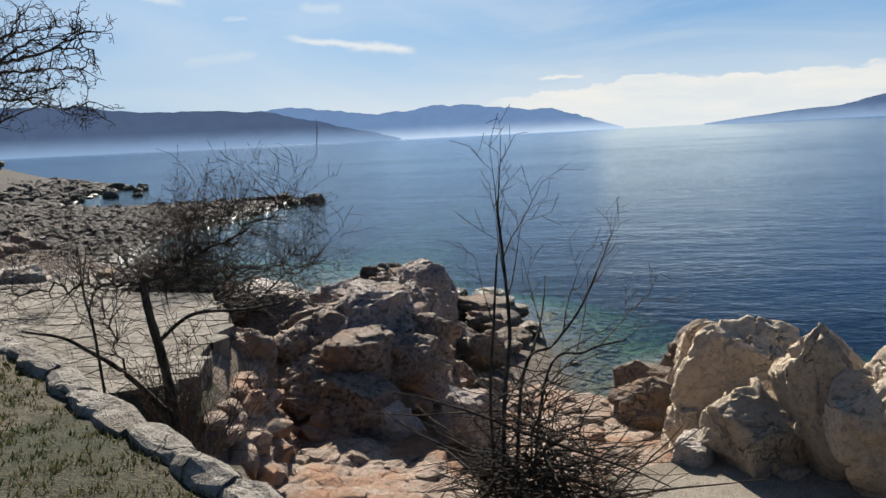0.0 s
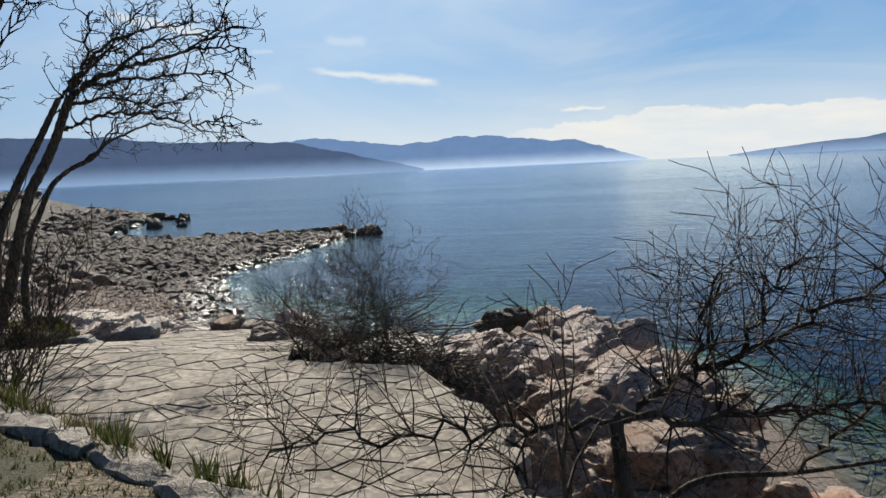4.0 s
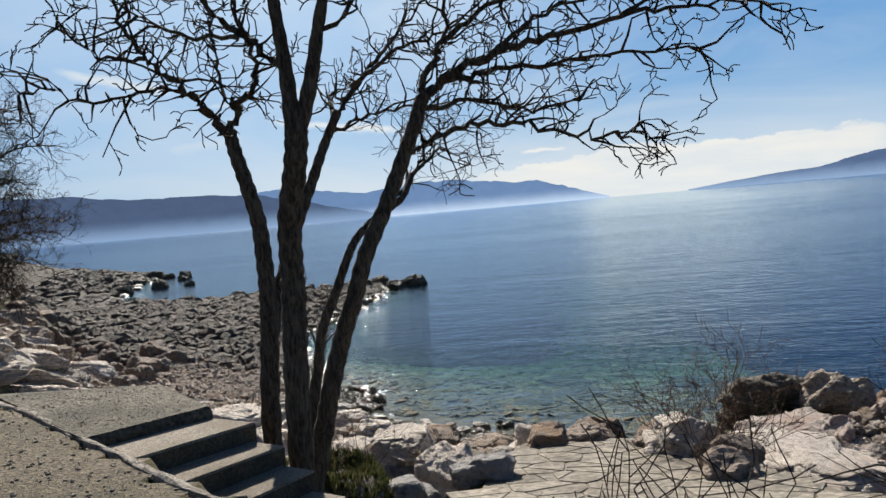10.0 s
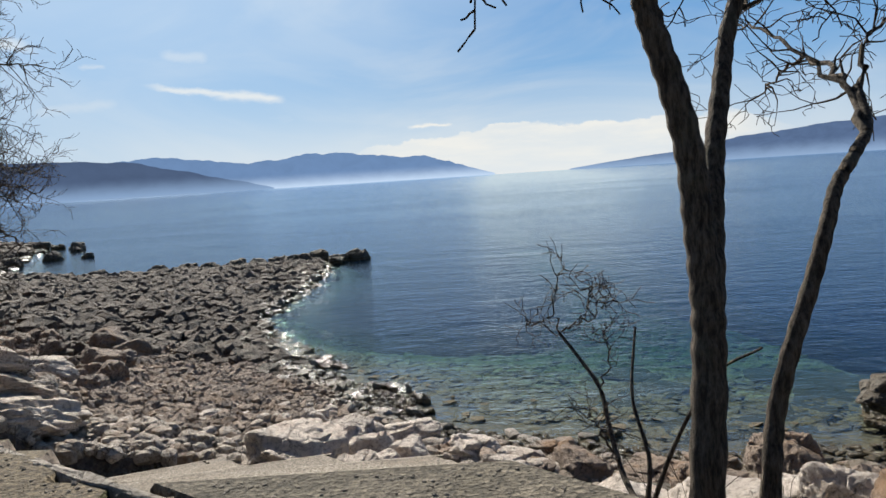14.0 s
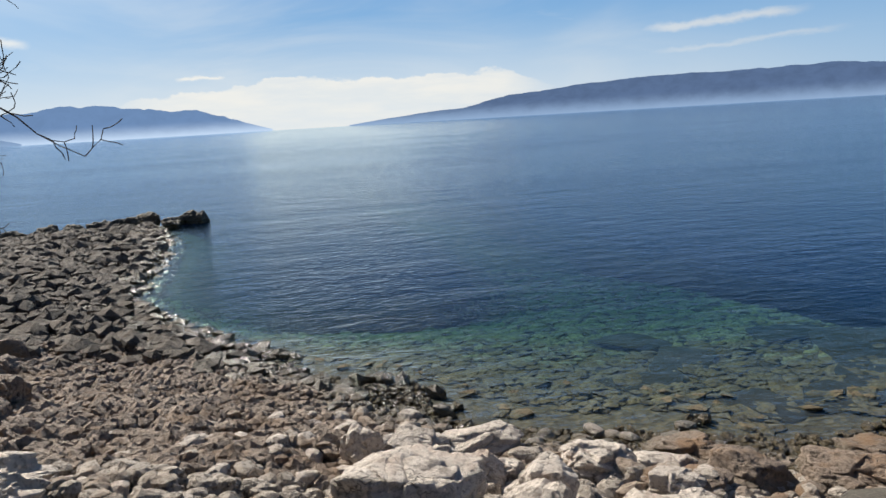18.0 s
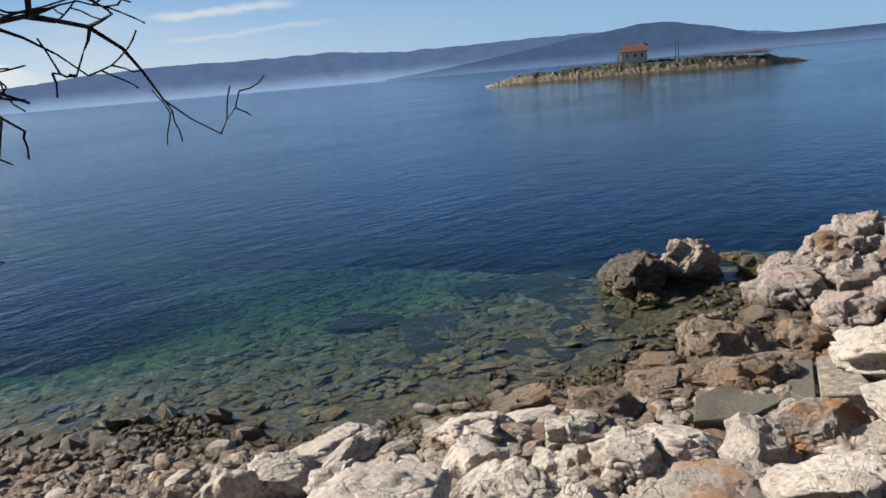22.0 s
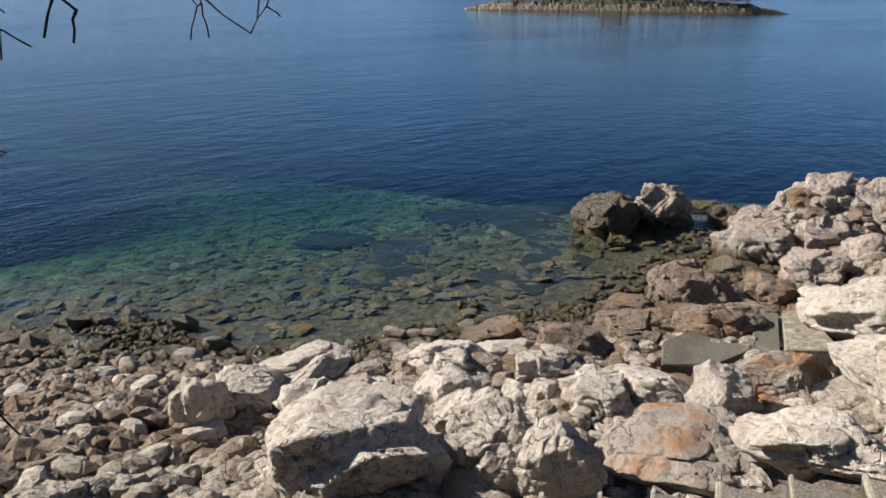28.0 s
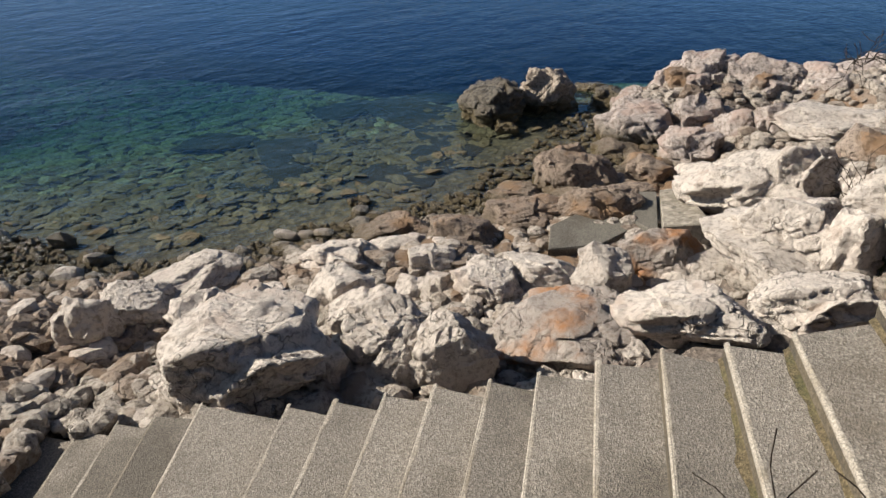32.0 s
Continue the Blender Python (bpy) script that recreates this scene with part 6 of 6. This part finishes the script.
def build_islet():
    cx, cy = 235.5, 132.5
    v, f = [], []
    nu, nv = 150, 26
    ax = Vector((45.0, -94.0, 0)).normalized()
    side = Vector((ax.y, -ax.x, 0))
    for i in range(nu + 1):
        u = i / nu
        half = 13 * (math.sin(math.pi * u) ** 0.5) + 1
        for j in range(nv + 1):
            w = j / nv * 2 - 1
            q = Vector((cx, cy, 0)) + ax * (u - 0.5) * 111 + side * w * half
            n1 = float(fnoise(q.x, q.y, 0.25, 2)) + 0.7 * float(fnoise(q.x, q.y, 0.7, 3)) + 1.0 * float(fnoise(q.x, q.y, 1.7, 6)) - 0.3
            rim = min(1.0, (1 - abs(w)) * 3.0) * min(1.0, 7 * min(u, 1 - u))
            v.append((q.x, q.y, -0.7 + rim * (1.0 + 0.95 * n1) + 2.5 * smooth01((1 - abs(w)) * 1.7) * math.sin(math.pi * u) ** 0.9))
    for i in range(nu):
        for j in range(nv):
            a = i * (nv + 1) + j
            f.append((a, a + 1, a + nv + 2, a + nv + 1))
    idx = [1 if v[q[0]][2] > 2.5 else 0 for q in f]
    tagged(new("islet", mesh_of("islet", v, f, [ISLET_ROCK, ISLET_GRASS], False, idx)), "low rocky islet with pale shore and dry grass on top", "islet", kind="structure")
    # chapel
    wall_m, n = material("chapel_wall")
    pos = n.add("ShaderNodeNewGeometry").outputs["Position"]
    finish(n, n.mix(n.noise(pos, 1.5, 5.0, 0.6), (0.36, 0.315, 0.26), (0.50, 0.445, 0.375)), 0.9)
    roof_m, n = material("chapel_roof")
    pos = n.add("ShaderNodeNewGeometry").outputs["Position"]
    finish(n, n.mix(n.noise(pos, 2.5, 5.0, 0.6), (0.105, 0.040, 0.029), (0.16, 0.062, 0.043)), 0.9)
    dark_m, n = material("opening_dark")
    finish(n, (0.02, 0.02, 0.022), 0.4)
    px, py, z = 231.5, 131.5, 4.3
    yaw = math.atan2(ax.y, ax.x)
    ch = thing("chapel", "small stone chapel with a red tiled roof on the islet", "building", (px, py, z))
    ch.rotation_euler = (0, 0, yaw)
    L, W, H, R = 3.9, 2.3, 3.1, 1.9

    def box(name, a, b, mat):
        x0, y0, z0 = a
        x1, y1, z1 = b
        vv = [(x, y, q) for q in (z0, z1) for x, y in ((x0, y0), (x1, y0), (x1, y1), (x0, y1))]
        ff = [(3, 2, 1, 0), (4, 5, 6, 7), (0, 1, 5, 4), (1, 2, 6, 5), (2, 3, 7, 6), (3, 0, 4, 7)]
        return mesh_of(name, vv, ff, mat)
    gv = [(x, y, q) for x in (-L, L) for y, q in ((-W, -0.6), (W, -0.6), (W, H), (0, H + R - 0.15), (-W, H))]
    gf = [(0, 4, 3, 2, 1), (5, 6, 7, 8, 9), (0, 1, 6, 5), (1, 2, 7, 6), (4, 0, 5, 9), (2, 3, 8, 7), (3, 4, 9, 8)]
    wall = part("wall", mesh_of("wall", gv, gf, wall_m), ch)
    for s in (-1, 1):
        o = 0.35
        rv = [(-L - o, s * (W + 0.3), H - 0.22), (L + o, s * (W + 0.3), H - 0.22), (L + o, 0, H + R), (-L - o, 0, H + R)]
        rv += [(a, b, c + 0.16) for a, b, c in rv]
        part("roof", mesh_of("roof", rv, [(0, 1, 2, 3), (7, 6, 5, 4), (0, 4, 5, 1), (1, 5, 6, 2), (2, 6, 7, 3), (3, 7, 4, 0)], roof_m), ch)
    part("bell_gable", box("bell_gable", (L - 1.0, -0.6, H + R - 0.7), (L - 0.3, 0.6, H + R + 1.2), wall_m), ch)
    part("apse", box("apse", (-L - 1.5, -1.3, -0.6), (-L - 0.02, 1.3, H - 0.7), wall_m), ch, "lower white annex")
    for a in (-2.2, 0.3, 2.4):
        part("window", box("window", (a - 0.3, -W - 0.06, 1.2), (a + 0.3, -W - 0.01, 2.3), dark_m), ch)
        part("window", box("window", (a - 0.3, W + 0.01, 1.2), (a + 0.3, W + 0.06, 2.3), dark_m), ch)
    part("door", box("door", (L + 0.01, -0.5, -0.3), (L + 0.06, 0.5, 1.9), dark_m), ch)
    for k, (t, lean) in enumerate(((12.6, -0.25), (13.6, 0.15))):
        q = Vector((px, py, z)) + ax * t
        pv, pf = [], []
        tube([Vector((0, 0, -1)), Vector((0, lean * 0.5, 2.5)), Vector((0, lean, 6.2))], [0.13, 0.12, 0.1], 8, pv, pf)
        mast = part("mast", mesh_of("mast", pv, pf, BARK, True), None, loc=q)
        tagged(mast, "slim leaning mast on the islet", "pole", group="islet masts")
    rng = random.Random(9)
    for k in range(22):
        q = Vector((px, py, z)) + ax * rng.uniform(17, 40) + side * rng.uniform(-4, 4)
        vv, ff = [], []
        for _ in range(160):
            c = Vector((rng.gauss(0, 1.1), rng.gauss(0, 1.1), abs(rng.gauss(0.5, 0.5))))
            t = c + Vector((rng.gauss(0, .3), rng.gauss(0, .3), rng.uniform(0.3, 0.8)))
            s = len(vv)
            vv += [tuple(c), tuple(c + Vector((0.18, 0.1, 0))), tuple(t)]
            ff.append((s, s + 1, s + 2))
        bush = part("bush", mesh_of("bush", vv, ff, TWIG_RED), None, loc=(q.x, q.y, 3.4))
        tagged(bush, "low brown bush on the islet", "bush", group="islet bushes")


build_islet()


# ---- lower concrete slabs by the water ----
def build_slabs():
    a = thing("concrete_slab", "grey concrete bathing slab between the rocks", "slab", group="bathing slabs")
    part("slab", slab_mesh("slab", [(3.6, 13.3), (4.35, 13.6), (5.1, 13.4), (4.93, 12.52), (4.1, 12.75)], -0.1, 0.62, SLAB, 0.02), a)
    b = thing("concrete_slab", "small raised grey concrete block between the rocks", "slab", group="bathing slabs")
    part("slab", slab_mesh("slab", [(4.96, 12.53), (6.05, 13.05), (6.28, 12.64), (4.76, 12.15)], 0.0, 0.68, SLAB, 0.02), b)
    c = thing("concrete_slab", "pale tilted slab leaning on a boulder", "slab", group="bathing slabs")
    part("slab", slab_mesh("slab", [(6.33, 12.6), (6.5, 12.3), (5.05, 11.5), (4.82, 12.1)], 0.0, lambda x, y: 0.70 + 0.15 * (12.6 - y), FLAG, 0.02), c)
    d = thing("concrete_apron", "gravelly concrete apron beside tan boulders", "slab", group="bathing slabs")
    part("slab", slab_mesh("slab", [(17.5, 1.6), (18.9, 2.5), (20.4, 1.6), (22.5, 0.4), (21.0, -1.6), (18.0, 0.2)], -0.2, 1.02, CONCRETE, 0.03), d)


build_slabs()


# ---- flagstones of the terrace ----
def clip(poly, nx, ny, d):
    """The part of a polygon where nx*x + ny*y <= d."""
    out = []
    for k, (ax, ay) in enumerate(poly):
        bx, by = poly[(k + 1) % len(poly)]
        da, db = nx * ax + ny * ay - d, nx * bx + ny * by - d
        if da <= 0:
            out.append((ax, ay))
        if (da < 0) != (db < 0):
            t = da / (da - db)
            out.append((ax + (bx - ax) * t, ay + (by - ay) * t))
    return out


def build_paving():
    rng = random.Random(6)
    pave = thing("paving", "terrace of irregular pale flagstones in dark mortar", "pavement", kind="structure")
    for side in (1, -1):
        bed = clip(PAVE, 0.0, side, side * 5.3)
        part("mortar_bed", slab_mesh("mortar_bed", bed, 0.6, lambda x, y: float(pave_height(x, y)) - 0.004, MORTAR, 0.001), pave)
    seeds = []
    for i in range(25):
        for j in range(30):
            x, y = 4.4 + i * 0.38 + (j % 2) * 0.17 + rng.uniform(-.2, .2), -0.9 + j * 0.38 + rng.uniform(-.2, .2)
            if poly_dist(np.array(x), np.array(y), PAVE + PAVE[:1]) < 1.0 or inside(x, y, PAVE):
                seeds.append((x, y))
    for x, y in seeds:
        if not inside(x, y, PAVE):
            continue
        cell = [(x - 1, y - 1), (x + 1, y - 1), (x + 1, y + 1), (x - 1, y + 1)]
        for a, b in seeds:
            dx, dy = a - x, b - y
            r = math.hypot(dx, dy)
            if 0 < r < 1.6 and cell:
                cell = clip(cell, dx / r, dy / r, (dx * (x + a) / 2 + dy * (y + b) / 2) / r - 0.006 - rng.uniform(0, 0.010))
        if len(cell) < 3:
            continue
        lift = rng.uniform(0.002, 0.012)
        part("flagstone", slab_mesh("flagstone", cell, -0.3 + float(pave_height(x, y)), lambda p, q: float(pave_height(p, q)) + lift, FLAG, 0.008, 0.002, rng.randrange(999)), pave)


build_paving()
